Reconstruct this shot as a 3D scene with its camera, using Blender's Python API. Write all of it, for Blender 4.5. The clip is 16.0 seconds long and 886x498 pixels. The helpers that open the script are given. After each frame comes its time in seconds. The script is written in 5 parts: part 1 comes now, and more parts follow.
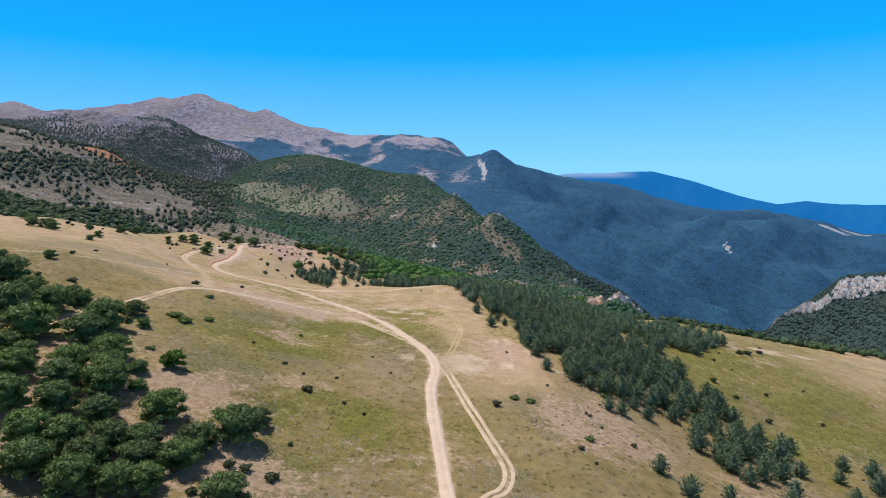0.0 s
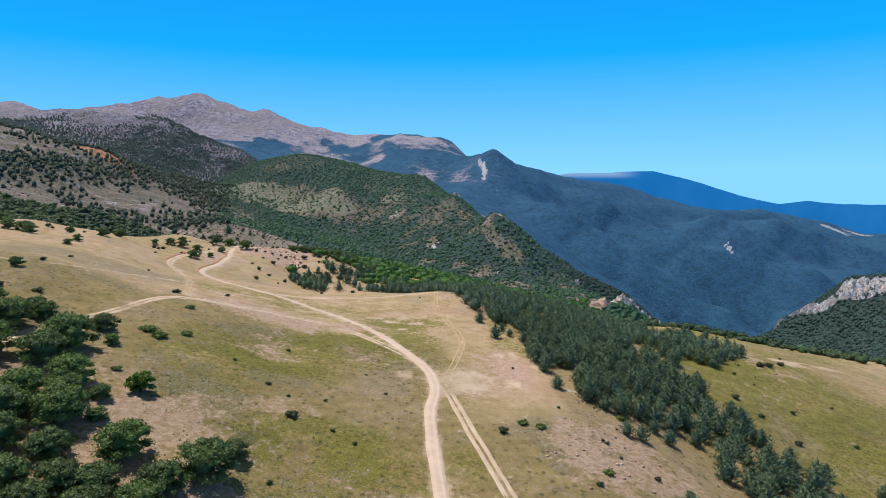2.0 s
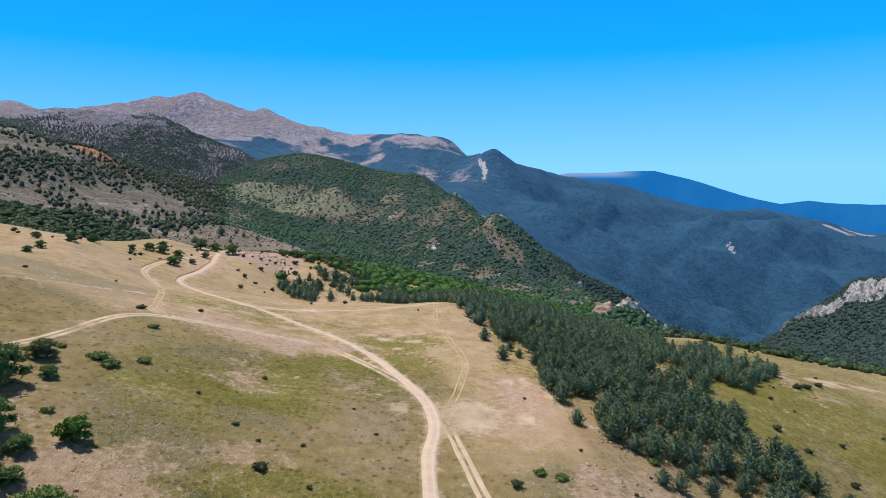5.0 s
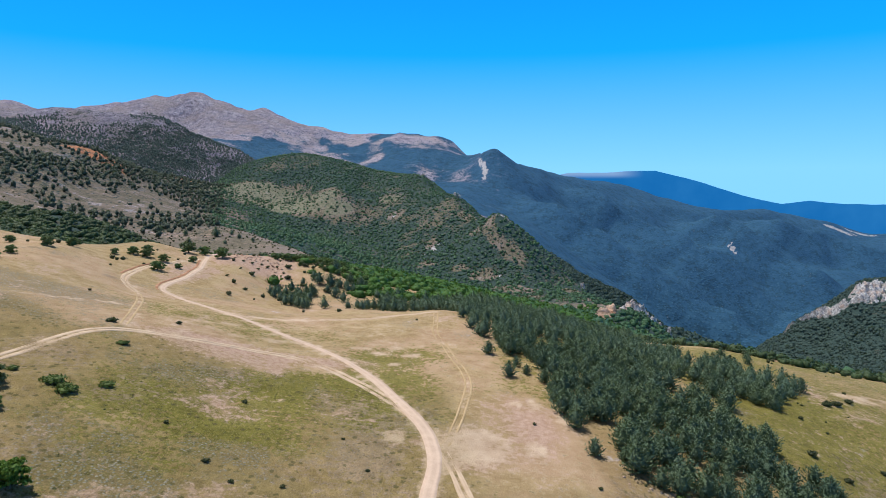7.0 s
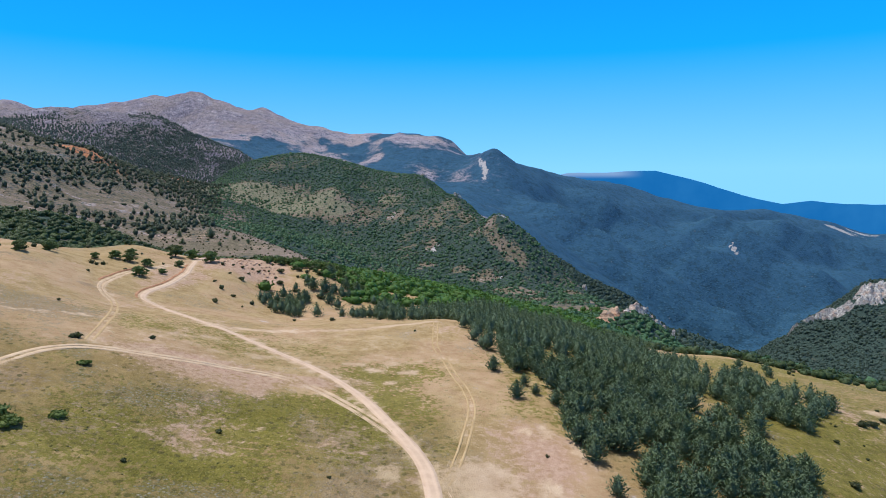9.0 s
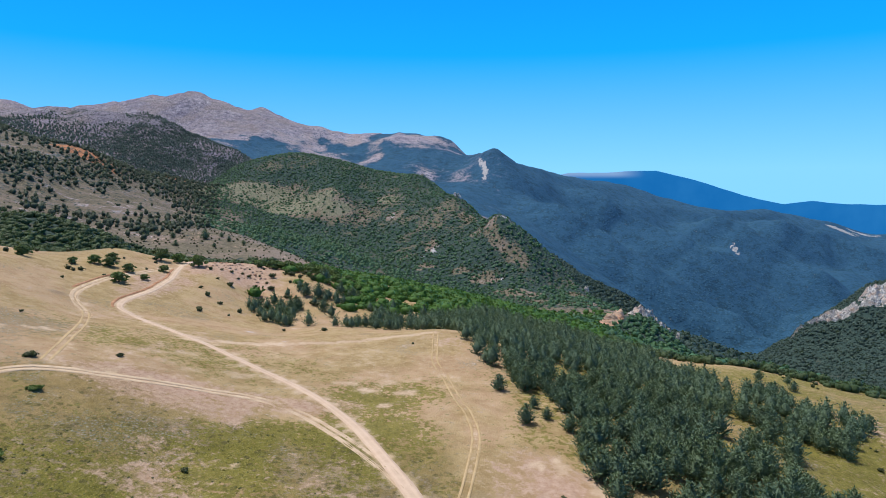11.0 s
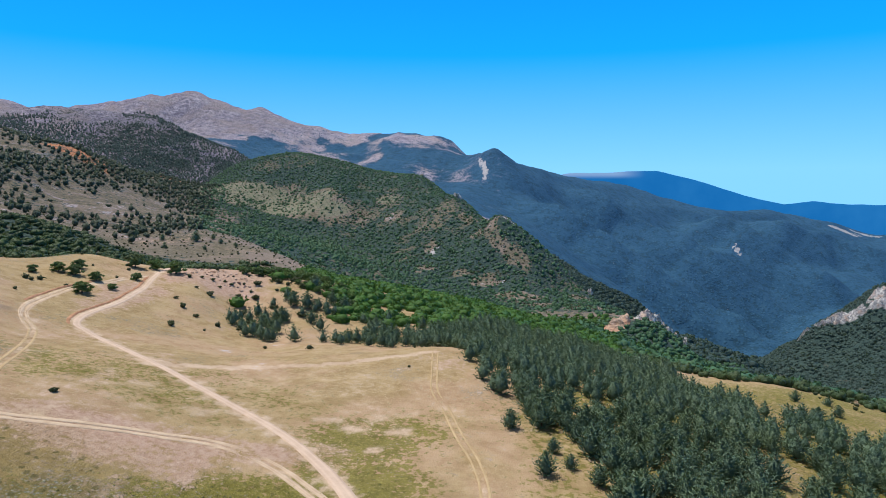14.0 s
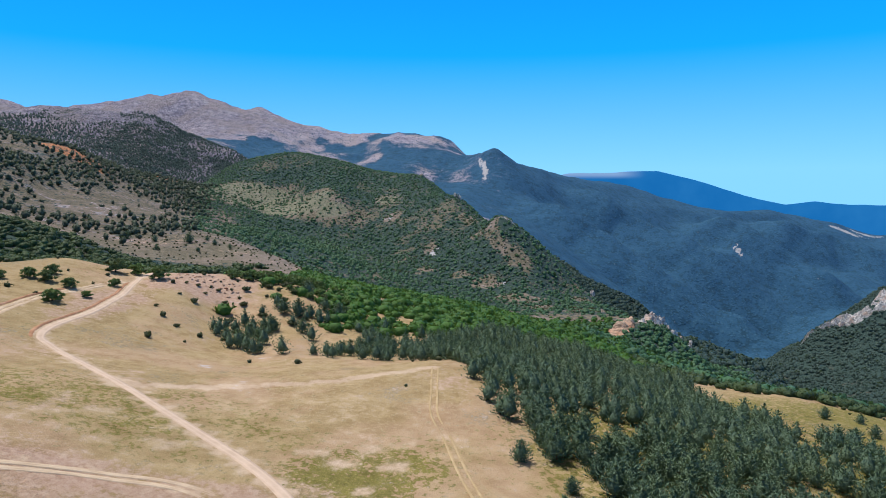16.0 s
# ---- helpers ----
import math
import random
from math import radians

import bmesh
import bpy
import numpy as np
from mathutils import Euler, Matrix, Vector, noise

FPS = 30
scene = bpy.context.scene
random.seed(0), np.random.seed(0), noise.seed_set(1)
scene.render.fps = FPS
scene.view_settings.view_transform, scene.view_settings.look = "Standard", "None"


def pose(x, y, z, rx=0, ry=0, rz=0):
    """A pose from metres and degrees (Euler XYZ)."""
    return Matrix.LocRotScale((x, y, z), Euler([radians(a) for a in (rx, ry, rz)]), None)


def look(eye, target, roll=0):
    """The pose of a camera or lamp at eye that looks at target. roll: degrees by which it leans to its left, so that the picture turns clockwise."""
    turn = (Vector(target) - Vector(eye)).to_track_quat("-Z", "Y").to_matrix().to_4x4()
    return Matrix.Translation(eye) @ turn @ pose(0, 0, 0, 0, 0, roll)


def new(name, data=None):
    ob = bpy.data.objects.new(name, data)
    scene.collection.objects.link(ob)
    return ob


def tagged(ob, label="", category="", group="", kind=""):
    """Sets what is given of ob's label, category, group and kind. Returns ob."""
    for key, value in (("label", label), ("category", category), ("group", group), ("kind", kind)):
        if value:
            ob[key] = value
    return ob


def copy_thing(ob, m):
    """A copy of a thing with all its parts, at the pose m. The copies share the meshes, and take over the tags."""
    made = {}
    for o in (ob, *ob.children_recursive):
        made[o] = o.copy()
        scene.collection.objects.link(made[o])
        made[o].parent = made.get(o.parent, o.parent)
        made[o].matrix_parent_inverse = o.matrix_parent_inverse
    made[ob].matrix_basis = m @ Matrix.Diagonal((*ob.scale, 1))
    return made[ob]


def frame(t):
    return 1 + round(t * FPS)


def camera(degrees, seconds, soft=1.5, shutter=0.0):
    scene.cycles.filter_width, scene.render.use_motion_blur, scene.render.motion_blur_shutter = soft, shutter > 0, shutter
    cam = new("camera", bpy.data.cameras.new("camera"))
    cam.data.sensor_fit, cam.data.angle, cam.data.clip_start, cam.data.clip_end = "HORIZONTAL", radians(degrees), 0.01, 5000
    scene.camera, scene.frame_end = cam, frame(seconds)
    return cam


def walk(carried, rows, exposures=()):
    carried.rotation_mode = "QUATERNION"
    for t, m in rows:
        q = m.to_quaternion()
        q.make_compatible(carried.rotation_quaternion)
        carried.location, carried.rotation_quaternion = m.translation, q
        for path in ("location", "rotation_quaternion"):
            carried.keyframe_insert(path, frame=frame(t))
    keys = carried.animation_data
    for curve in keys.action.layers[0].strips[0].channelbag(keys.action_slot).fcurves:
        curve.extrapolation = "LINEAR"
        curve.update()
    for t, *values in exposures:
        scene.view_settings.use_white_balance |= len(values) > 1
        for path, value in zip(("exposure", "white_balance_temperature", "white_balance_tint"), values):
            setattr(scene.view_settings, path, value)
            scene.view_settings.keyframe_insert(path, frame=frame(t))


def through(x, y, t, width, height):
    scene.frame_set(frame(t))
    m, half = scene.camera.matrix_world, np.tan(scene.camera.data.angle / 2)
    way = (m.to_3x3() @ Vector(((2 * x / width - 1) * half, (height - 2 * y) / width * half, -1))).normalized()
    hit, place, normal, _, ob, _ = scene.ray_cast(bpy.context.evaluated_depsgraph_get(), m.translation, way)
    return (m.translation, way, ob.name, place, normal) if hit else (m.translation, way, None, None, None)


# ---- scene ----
cam = camera(70, 16.0, soft=0.92)
PATH = [
    (0, pose(-0.00, 0.00, 45.00, 84.046, 0, -0.000)),
    (2, pose(-0.12, 16.07, 45.32, 84.021, 0, 0.002)),
    (4, pose(-0.25, 32.13, 45.59, 84.003, 0, 0.000)),
    (6, pose(-0.39, 48.21, 45.79, 83.992, 0, -0.006)),
    (8, pose(-0.54, 64.33, 45.92, 83.987, 0, -0.015)),
    (10, pose(-0.69, 80.51, 45.94, 83.989, 0, -0.028)),
    (12, pose(-0.85, 96.77, 45.86, 83.997, 0, -0.045)),
    (14, pose(-1.02, 113.13, 45.64, 84.012, 0, -0.065)),
    (16, pose(-1.20, 129.60, 45.28, 84.034, 0, -0.089)),
]
walk(cam, PATH, exposures=[(0, 0.22), (16, 0.22)])

# ---- daylight: clear midsummer sky, high sun from the left and a little ahead ----
SUN_AZ, SUN_EL = radians(-58), radians(69)  # azimuth from +y towards +x
world = bpy.data.worlds.new("clear_sky")
scene.world = world
world.use_nodes = True
wt = world.node_tree
wn = {n.type: n for n in wt.nodes}
sky = wt.nodes.new("ShaderNodeTexSky")
sky.sky_type, sky.sun_disc = "NISHITA", False
sky.sun_elevation, sky.sun_rotation = SUN_EL, SUN_AZ
sky.altitude, sky.air_density, sky.dust_density, sky.ozone_density = 1600, 1.0, 0.3, 3.0
coord = wt.nodes.new("ShaderNodeTexCoord")
axis = wt.nodes.new("ShaderNodeSeparateXYZ")
wt.links.new(coord.outputs["Generated"], axis.inputs[0])
lift = wt.nodes.new("ShaderNodeMath")  # the lookup stays above the horizon, where the ground would otherwise darken it
lift.operation = "MAXIMUM"
lift.inputs[1].default_value = 0.02
wt.links.new(axis.outputs[2], lift.inputs[0])
join = wt.nodes.new("ShaderNodeCombineXYZ")
wt.links.new(axis.outputs[0], join.inputs[0])
wt.links.new(axis.outputs[1], join.inputs[1])
wt.links.new(lift.outputs[0], join.inputs[2])
wt.links.new(join.outputs[0], sky.inputs[0])
blue = wt.nodes.new("ShaderNodeValToRGB")  # deep clear blue above, paler towards the horizon, darker at the zenith
ramp_stops = ((0.02, (0.20, 0.575, 1.0)), (0.10, (0.105, 0.462, 1.0)), (0.19, (0.0, 0.350, 1.0)), (0.29, (0.0, 0.275, 0.95)), (0.42, (0.11, 0.18, 0.27)), (1.0, (0.11, 0.13, 0.165)))
while len(blue.color_ramp.elements) < len(ramp_stops):
    blue.color_ramp.elements.new(0.5)
for stop, (at_, rgb) in zip(blue.color_ramp.elements, ramp_stops):
    stop.position, stop.color = at_, (*rgb, 1)
wt.links.new(lift.outputs[0], blue.inputs[0])
bright = wt.nodes.new("ShaderNodeVectorMath")
bright.operation = "SCALE"
bright.inputs["Scale"].default_value = 8.7
wt.links.new(blue.outputs[0], bright.inputs[0])
tint = wt.nodes.new("ShaderNodeMix")
tint.data_type, tint.blend_type, tint.clamp_result = "RGBA", "MIX", False
tint.inputs[0].default_value = 0.97
wt.links.new(sky.outputs[0], tint.inputs[6])
wt.links.new(bright.outputs[0], tint.inputs[7])
wt.links.new(tint.outputs[2], wn["BACKGROUND"].inputs[0])
wn["BACKGROUND"].inputs[1].default_value = 0.12

sun = new("sun", bpy.data.lights.new("sun", "SUN"))
sun.data.energy, sun.data.angle, sun.data.color = 4.4, radians(0.53), (1.0, 0.95, 0.87)
to_sun = Vector((math.sin(SUN_AZ) * math.cos(SUN_EL), math.cos(SUN_AZ) * math.cos(SUN_EL), math.sin(SUN_EL)))
sun.matrix_world = look(to_sun * 400, (0, 0, 0))

# ---- materials ----
def nodes_of(name, rough=0.9, spec=0.2):
    m = bpy.data.materials.new(name)
    m.use_nodes = True
    t = m.node_tree
    b = t.nodes["Principled BSDF"]
    b.inputs["Roughness"].default_value = rough
    b.inputs["Specular IOR Level"].default_value = spec
    return m, t, b


def link(t, a, b):
    t.links.new(a, b)


def place(t):
    return t.nodes.new("ShaderNodeNewGeometry").outputs["Position"]


def noise_tex(t, vec, scale, detail=4.0, rough=0.55, distort=0.0):
    n = t.nodes.new("ShaderNodeTexNoise")
    n.inputs["Scale"].default_value, n.inputs["Detail"].default_value = scale, detail
    n.inputs["Roughness"].default_value, n.inputs["Distortion"].default_value = rough, distort
    link(t, vec, n.inputs["Vector"])
    return n.outputs["Fac"]


def tufts_tex(t, vec, scale, warp=0.5):
    """Scattered round tufts with ragged outlines: how deep inside one, and a random number for each."""
    n = t.nodes.new("ShaderNodeTexNoise")
    n.inputs["Scale"].default_value, n.inputs["Detail"].default_value = scale * 1.7, 3
    link(t, vec, n.inputs["Vector"])
    add = t.nodes.new("ShaderNodeVectorMath")
    add.operation = "MULTIPLY_ADD"
    link(t, n.outputs["Color"], add.inputs[0])
    add.inputs[1].default_value = (warp / scale,) * 3
    link(t, vec, add.inputs[2])
    v = t.nodes.new("ShaderNodeTexVoronoi")
    v.inputs["Scale"].default_value = scale
    link(t, add.outputs[0], v.inputs["Vector"])
    s = t.nodes.new("ShaderNodeSeparateColor")
    link(t, v.outputs["Color"], s.inputs[0])
    return fade(t, v.outputs["Distance"], 0.50, 0.24), s.outputs[0]


def even(t, noise, reach=0.17):
    """Noise spread out to fill 0 to 1."""
    r = t.nodes.new("ShaderNodeMapRange")
    r.inputs["From Min"].default_value, r.inputs["From Max"].default_value = 0.5 - reach, 0.5 + reach
    link(t, noise, r.inputs["Value"])
    return r.outputs["Result"]


def fade(t, val, lo, hi):
    r = t.nodes.new("ShaderNodeMapRange")
    r.interpolation_type = "SMOOTHSTEP"
    r.inputs["From Min"].default_value, r.inputs["From Max"].default_value = lo, hi
    link(t, val, r.inputs["Value"])
    return r.outputs["Result"]


def calc(t, op, a, b):
    n = t.nodes.new("ShaderNodeMath")
    n.operation = op
    for k, v in enumerate((a, b)):
        if isinstance(v, (int, float)):
            n.inputs[k].default_value = v
        else:
            link(t, v, n.inputs[k])
    return n.outputs[0]


def blend(t, fac, a, b, mode="MIX"):
    n = t.nodes.new("ShaderNodeMix")
    n.data_type, n.blend_type = "RGBA", mode
    for k, v in ((0, fac), (6, a), (7, b)):
        if isinstance(v, (int, float)):
            n.inputs[k].default_value = v
        elif isinstance(v, tuple):
            n.inputs[k].default_value = (*v, 1)
        else:
            link(t, v, n.inputs[k])
    return n.outputs[2]


def relief(t, b, val, strength, dist):
    n = t.nodes.new("ShaderNodeBump")
    n.inputs["Strength"].default_value, n.inputs["Distance"].default_value = strength, dist
    link(t, val, n.inputs["Height"])
    link(t, n.outputs[0], b.inputs["Normal"])


def cover_mask(t, name):
    a = t.nodes.new("ShaderNodeAttribute")
    a.attribute_name = name
    s = t.nodes.new("ShaderNodeSeparateColor")
    link(t, a.outputs["Color"], s.inputs[0])
    return s.outputs[0], s.outputs[1], s.outputs[2]


def edge_of(t, mask, noise, soft=0.12, much=0.9):
    """A mask whose border breaks up along the noise."""
    return fade(t, calc(t, "ADD", mask, calc(t, "MULTIPLY", calc(t, "SUBTRACT", noise, 0.5), much)), 0.5 - soft, 0.5 + soft)


def make_ground():
    m, t, b = nodes_of("mountain_ground", 0.95, 0.08)
    p = place(t)
    green, soil, bare = cover_mask(t, "cover_a")
    wood, rock, hazy_fir = cover_mask(t, "cover_b")
    wear, sage, heath = cover_mask(t, "cover_c")
    brush, lush, alp = cover_mask(t, "cover_d")
    broad, mid = even(t, noise_tex(t, p, 0.03, 6, 0.6)), even(t, noise_tex(t, p, 0.20, 6, 0.65))
    clump, fine, tuft = even(t, noise_tex(t, p, 0.75, 5, 0.7)), even(t, noise_tex(t, p, 1.9, 4, 0.75)), even(t, noise_tex(t, p, 4.5, 3, 0.75))
    tuft_a, chance_a = tufts_tex(t, p, 1.7)
    tuft_b, chance_b = tufts_tex(t, p, 0.75, 0.8)
    # straw, bleached straw and reddish thatch
    dry = blend(t, mid, (0.30, 0.212, 0.096), (0.475, 0.365, 0.192))
    dry = blend(t, calc(t, "MULTIPLY", fade(t, broad, 0.35, 0.75), 0.75), dry, blend(t, mid, (0.37, 0.248, 0.145), (0.49, 0.352, 0.216)))
    dry = blend(t, calc(t, "MULTIPLY", fade(t, clump, 0.55, 0.9), 0.6), dry, (0.52, 0.415, 0.245))
    # where the turf is thick: olive and brown hummocks of a metre or two
    hummock = even(t, noise_tex(t, p, 0.34, 7, 0.75), 0.15)
    thick = blend(t, hummock, (0.135, 0.104, 0.036), (0.34, 0.258, 0.104))
    dry = blend(t, calc(t, "MULTIPLY", lush, 0.80), dry, thick)
    grass = blend(t, calc(t, "ADD", calc(t, "MULTIPLY", fine, 0.25), calc(t, "ADD", calc(t, "MULTIPLY", hummock, 0.45), calc(t, "MULTIPLY", mid, 0.3))), (0.082, 0.084, 0.013), (0.265, 0.244, 0.050))
    ragged = calc(t, "ADD", calc(t, "MULTIPLY", clump, 0.5), calc(t, "MULTIPLY", mid, 0.5))
    c = blend(t, calc(t, "MULTIPLY", edge_of(t, green, clump, 0.14, 1.25), 0.88), dry, grass)
    sward = edge_of(t, green, ragged, 0.25, 1.0)
    c = blend(t, calc(t, "MULTIPLY", calc(t, "MULTIPLY", tuft_b, fade(t, chance_b, 0.45, 0.55)), calc(t, "MULTIPLY", sward, 0.42)), c, (0.090, 0.088, 0.018))
    c = blend(t, calc(t, "MULTIPLY", calc(t, "MULTIPLY", tuft_a, fade(t, chance_a, 0.35, 0.25)), calc(t, "MULTIPLY", sward, 0.38)), c, (0.36, 0.33, 0.10))
    pale = blend(t, chance_a, (0.150, 0.155, 0.112), (0.33, 0.325, 0.262))
    sages = edge_of(t, sage, ragged, 0.2, 1.0)
    c = blend(t, calc(t, "MULTIPLY", sages, 0.55), c, blend(t, fine, (0.130, 0.108, 0.050), (0.24, 0.190, 0.100)))
    c = blend(t, calc(t, "MULTIPLY", calc(t, "MULTIPLY", sages, tuft_a), fade(t, chance_a, 0.05, 0.2)), c, pale)
    litter = blend(t, hummock, (0.25, 0.175, 0.112), (0.46, 0.345, 0.245))
    c = blend(t, calc(t, "MULTIPLY", edge_of(t, brush, clump, 0.22, 1.0), 0.66), c, litter)
    c = blend(t, calc(t, "MULTIPLY", calc(t, "MULTIPLY", edge_of(t, brush, clump, 0.12, 1.2), tuft_a), 0.5), c, blend(t, chance_a, (0.10, 0.088, 0.060), (0.36, 0.32, 0.27)))
    c = blend(t, calc(t, "MULTIPLY", calc(t, "MULTIPLY", lush, tuft_b), fade(t, chance_b, 0.72, 0.80)), c, blend(t, fine, (0.075, 0.070, 0.026), (0.15, 0.135, 0.05)))
    meadow = blend(t, mid, (0.098, 0.094, 0.062), (0.205, 0.180, 0.132))
    meadow = blend(t, calc(t, "MULTIPLY", fade(t, broad, 0.3, 0.75), 0.7), meadow, (0.225, 0.185, 0.152))
    meadow = blend(t, calc(t, "MULTIPLY", fade(t, green, 0.35, 0.7), 0.75), meadow, blend(t, mid, (0.125, 0.150, 0.092), (0.235, 0.245, 0.165)))
    c = blend(t, alp, c, meadow)
    dirt = blend(t, clump, (0.34, 0.215, 0.145), (0.56, 0.41, 0.305))
    c = blend(t, calc(t, "MULTIPLY", edge_of(t, soil, ragged, 0.20, 1.0), 0.85), c, dirt)
    c = blend(t, calc(t, "MULTIPLY", edge_of(t, heath, mid, 0.2, 0.6), 0.9), c, blend(t, fine, (0.40, 0.16, 0.075), (0.55, 0.27, 0.14)))
    c = blend(t, edge_of(t, wear, ragged, 0.28, 0.75), c, blend(t, mid, (0.46, 0.34, 0.22), (0.60, 0.47, 0.32)))
    # dark tufts, clods and bright stems through the turf
    rough_turf = calc(t, "ADD", 0.14, calc(t, "MULTIPLY", lush, 0.2))
    c = blend(t, calc(t, "MULTIPLY", fade(t, tuft, 0.62, 0.95), rough_turf), c, (0.11, 0.10, 0.042))
    c = blend(t, calc(t, "MULTIPLY", fade(t, fine, 0.72, 1.0), rough_turf), c, (0.15, 0.12, 0.055))
    c = blend(t, calc(t, "MULTIPLY", fade(t, tuft, 0.32, 0.08), 0.22), c, (0.58, 0.48, 0.28))
    c = blend(t, 1.0, c, blend(t, lush, blend(t, broad, (0.82, 0.81, 0.90), (0.90, 0.88, 0.99)), blend(t, broad, (0.70, 0.71, 0.70), (0.83, 0.82, 0.81))), "MULTIPLY")  # scales the colours so far down, unevenly, most where the turf is lush
    big, knot = even(t, noise_tex(t, p, 0.006, 6, 0.6)), even(t, noise_tex(t, p, 0.03, 6, 0.75), 0.13)
    tree = even(t, noise_tex(t, p, 0.10, 3, 0.8), 0.2)
    speck = calc(t, "ADD", calc(t, "MULTIPLY", knot, 0.62), calc(t, "MULTIPLY", tree, 0.38))
    # far trees one by one: how deep inside a crown, and a random number for each
    dot, chance = tufts_tex(t, p, 0.085, 0.35)
    shrub, chance_s = tufts_tex(t, p, 0.16, 0.35)
    # far bare rock, with haze put into its colour as violet-blue
    haze_stone = blend(t, knot, (0.200, 0.185, 0.255), (0.50, 0.455, 0.545))
    haze_stone = blend(t, calc(t, "MULTIPLY", fade(t, big, 0.3, 0.8), 0.65), haze_stone, blend(t, tree, (0.270, 0.235, 0.250), (0.46, 0.385, 0.400)))
    haze_stone = blend(t, calc(t, "MULTIPLY", calc(t, "MULTIPLY", shrub, fade(t, chance_s, 0.62, 0.66)), 0.55), haze_stone, (0.105, 0.115, 0.120))
    c = blend(t, edge_of(t, bare, speck, 0.15, 1.0), c, haze_stone)
    # dark wood floor and crown dots, shifted blue to stand for haze
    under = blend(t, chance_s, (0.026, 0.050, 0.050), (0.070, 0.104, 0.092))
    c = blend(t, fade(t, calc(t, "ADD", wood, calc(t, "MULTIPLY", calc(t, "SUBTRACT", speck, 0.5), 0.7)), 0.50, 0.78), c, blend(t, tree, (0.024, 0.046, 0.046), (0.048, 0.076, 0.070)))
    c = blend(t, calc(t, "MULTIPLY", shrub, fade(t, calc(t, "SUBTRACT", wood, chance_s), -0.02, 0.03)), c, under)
    # aerial haze is painted into the fir colours as blue
    haze_floor = blend(t, big, (0.021, 0.070, 0.140), (0.030, 0.090, 0.172))
    haze_floor = blend(t, calc(t, "MULTIPLY", fade(t, knot, 0.45, 0.9), 0.62), haze_floor, (0.017, 0.046, 0.074))
    haze_floor = blend(t, calc(t, "MULTIPLY", fade(t, knot, 0.45, 0.1), 0.5), haze_floor, (0.036, 0.098, 0.170))
    haze_firs = blend(t, chance, (0.017, 0.058, 0.114), (0.038, 0.104, 0.182))
    c = blend(t, fade(t, calc(t, "ADD", hazy_fir, calc(t, "MULTIPLY", calc(t, "SUBTRACT", speck, 0.5), 0.40)), 0.56, 0.86), c, haze_floor)
    c = blend(t, calc(t, "MULTIPLY", calc(t, "MULTIPLY", dot, 0.9), fade(t, calc(t, "SUBTRACT", hazy_fir, chance), -0.02, 0.03)), c, haze_firs)
    c = blend(t, edge_of(t, rock, speck, 0.1, 1.0), c, blend(t, tree, (0.21, 0.21, 0.24), (0.43, 0.425, 0.46)))
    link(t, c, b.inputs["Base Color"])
    crowns = calc(t, "ADD", calc(t, "MULTIPLY", dot, calc(t, "MULTIPLY", hazy_fir, 1.1)), calc(t, "ADD", calc(t, "MULTIPLY", shrub, calc(t, "MULTIPLY", wood, 2.5)), calc(t, "MULTIPLY", tree, calc(t, "MULTIPLY", calc(t, "MULTIPLY", bare, calc(t, "SUBTRACT", 1.0, hazy_fir)), 2.5))))
    turf = calc(t, "ADD", calc(t, "ADD", calc(t, "MULTIPLY", fine, 0.09), calc(t, "MULTIPLY", tuft, 0.04)), calc(t, "MULTIPLY", calc(t, "MULTIPLY", lush, tuft_a), 0.10))
    crags = calc(t, "MULTIPLY", calc(t, "MULTIPLY", knot, calc(t, "MULTIPLY", bare, calc(t, "SUBTRACT", 1.0, hazy_fir))), 12.0)
    relief(t, b, calc(t, "ADD", calc(t, "ADD", crowns, crags), turf), 1.0, 1.0)
    return m


def make_road(name, lo, hi):
    m, t, b = nodes_of(name, 0.95, 0.1)
    p = place(t)
    mid, fine = noise_tex(t, p, 0.35, 4), noise_tex(t, p, 2.5, 4, 0.7)
    c = blend(t, fade(t, mid, 0.3, 0.7), lo, hi)
    u = t.nodes.new("ShaderNodeAttribute")
    u.attribute_name = "across"
    rut = fade(t, calc(t, "ABSOLUTE", calc(t, "SUBTRACT", calc(t, "ABSOLUTE", u.outputs["Fac"], 0), 0.5), 0), 0.34, 0.05)
    c = blend(t, calc(t, "MULTIPLY", rut, 0.35), c, tuple(min(0.8, v * 1.14) for v in hi))
    c = blend(t, calc(t, "MULTIPLY", fade(t, fine, 0.55, 0.75), 0.4), c, tuple(v * 0.72 for v in lo))
    link(t, c, b.inputs["Base Color"])
    relief(t, b, calc(t, "ADD", calc(t, "MULTIPLY", fine, 0.10), calc(t, "MULTIPLY", mid, 0.2)), 0.6, 1.0)
    return m


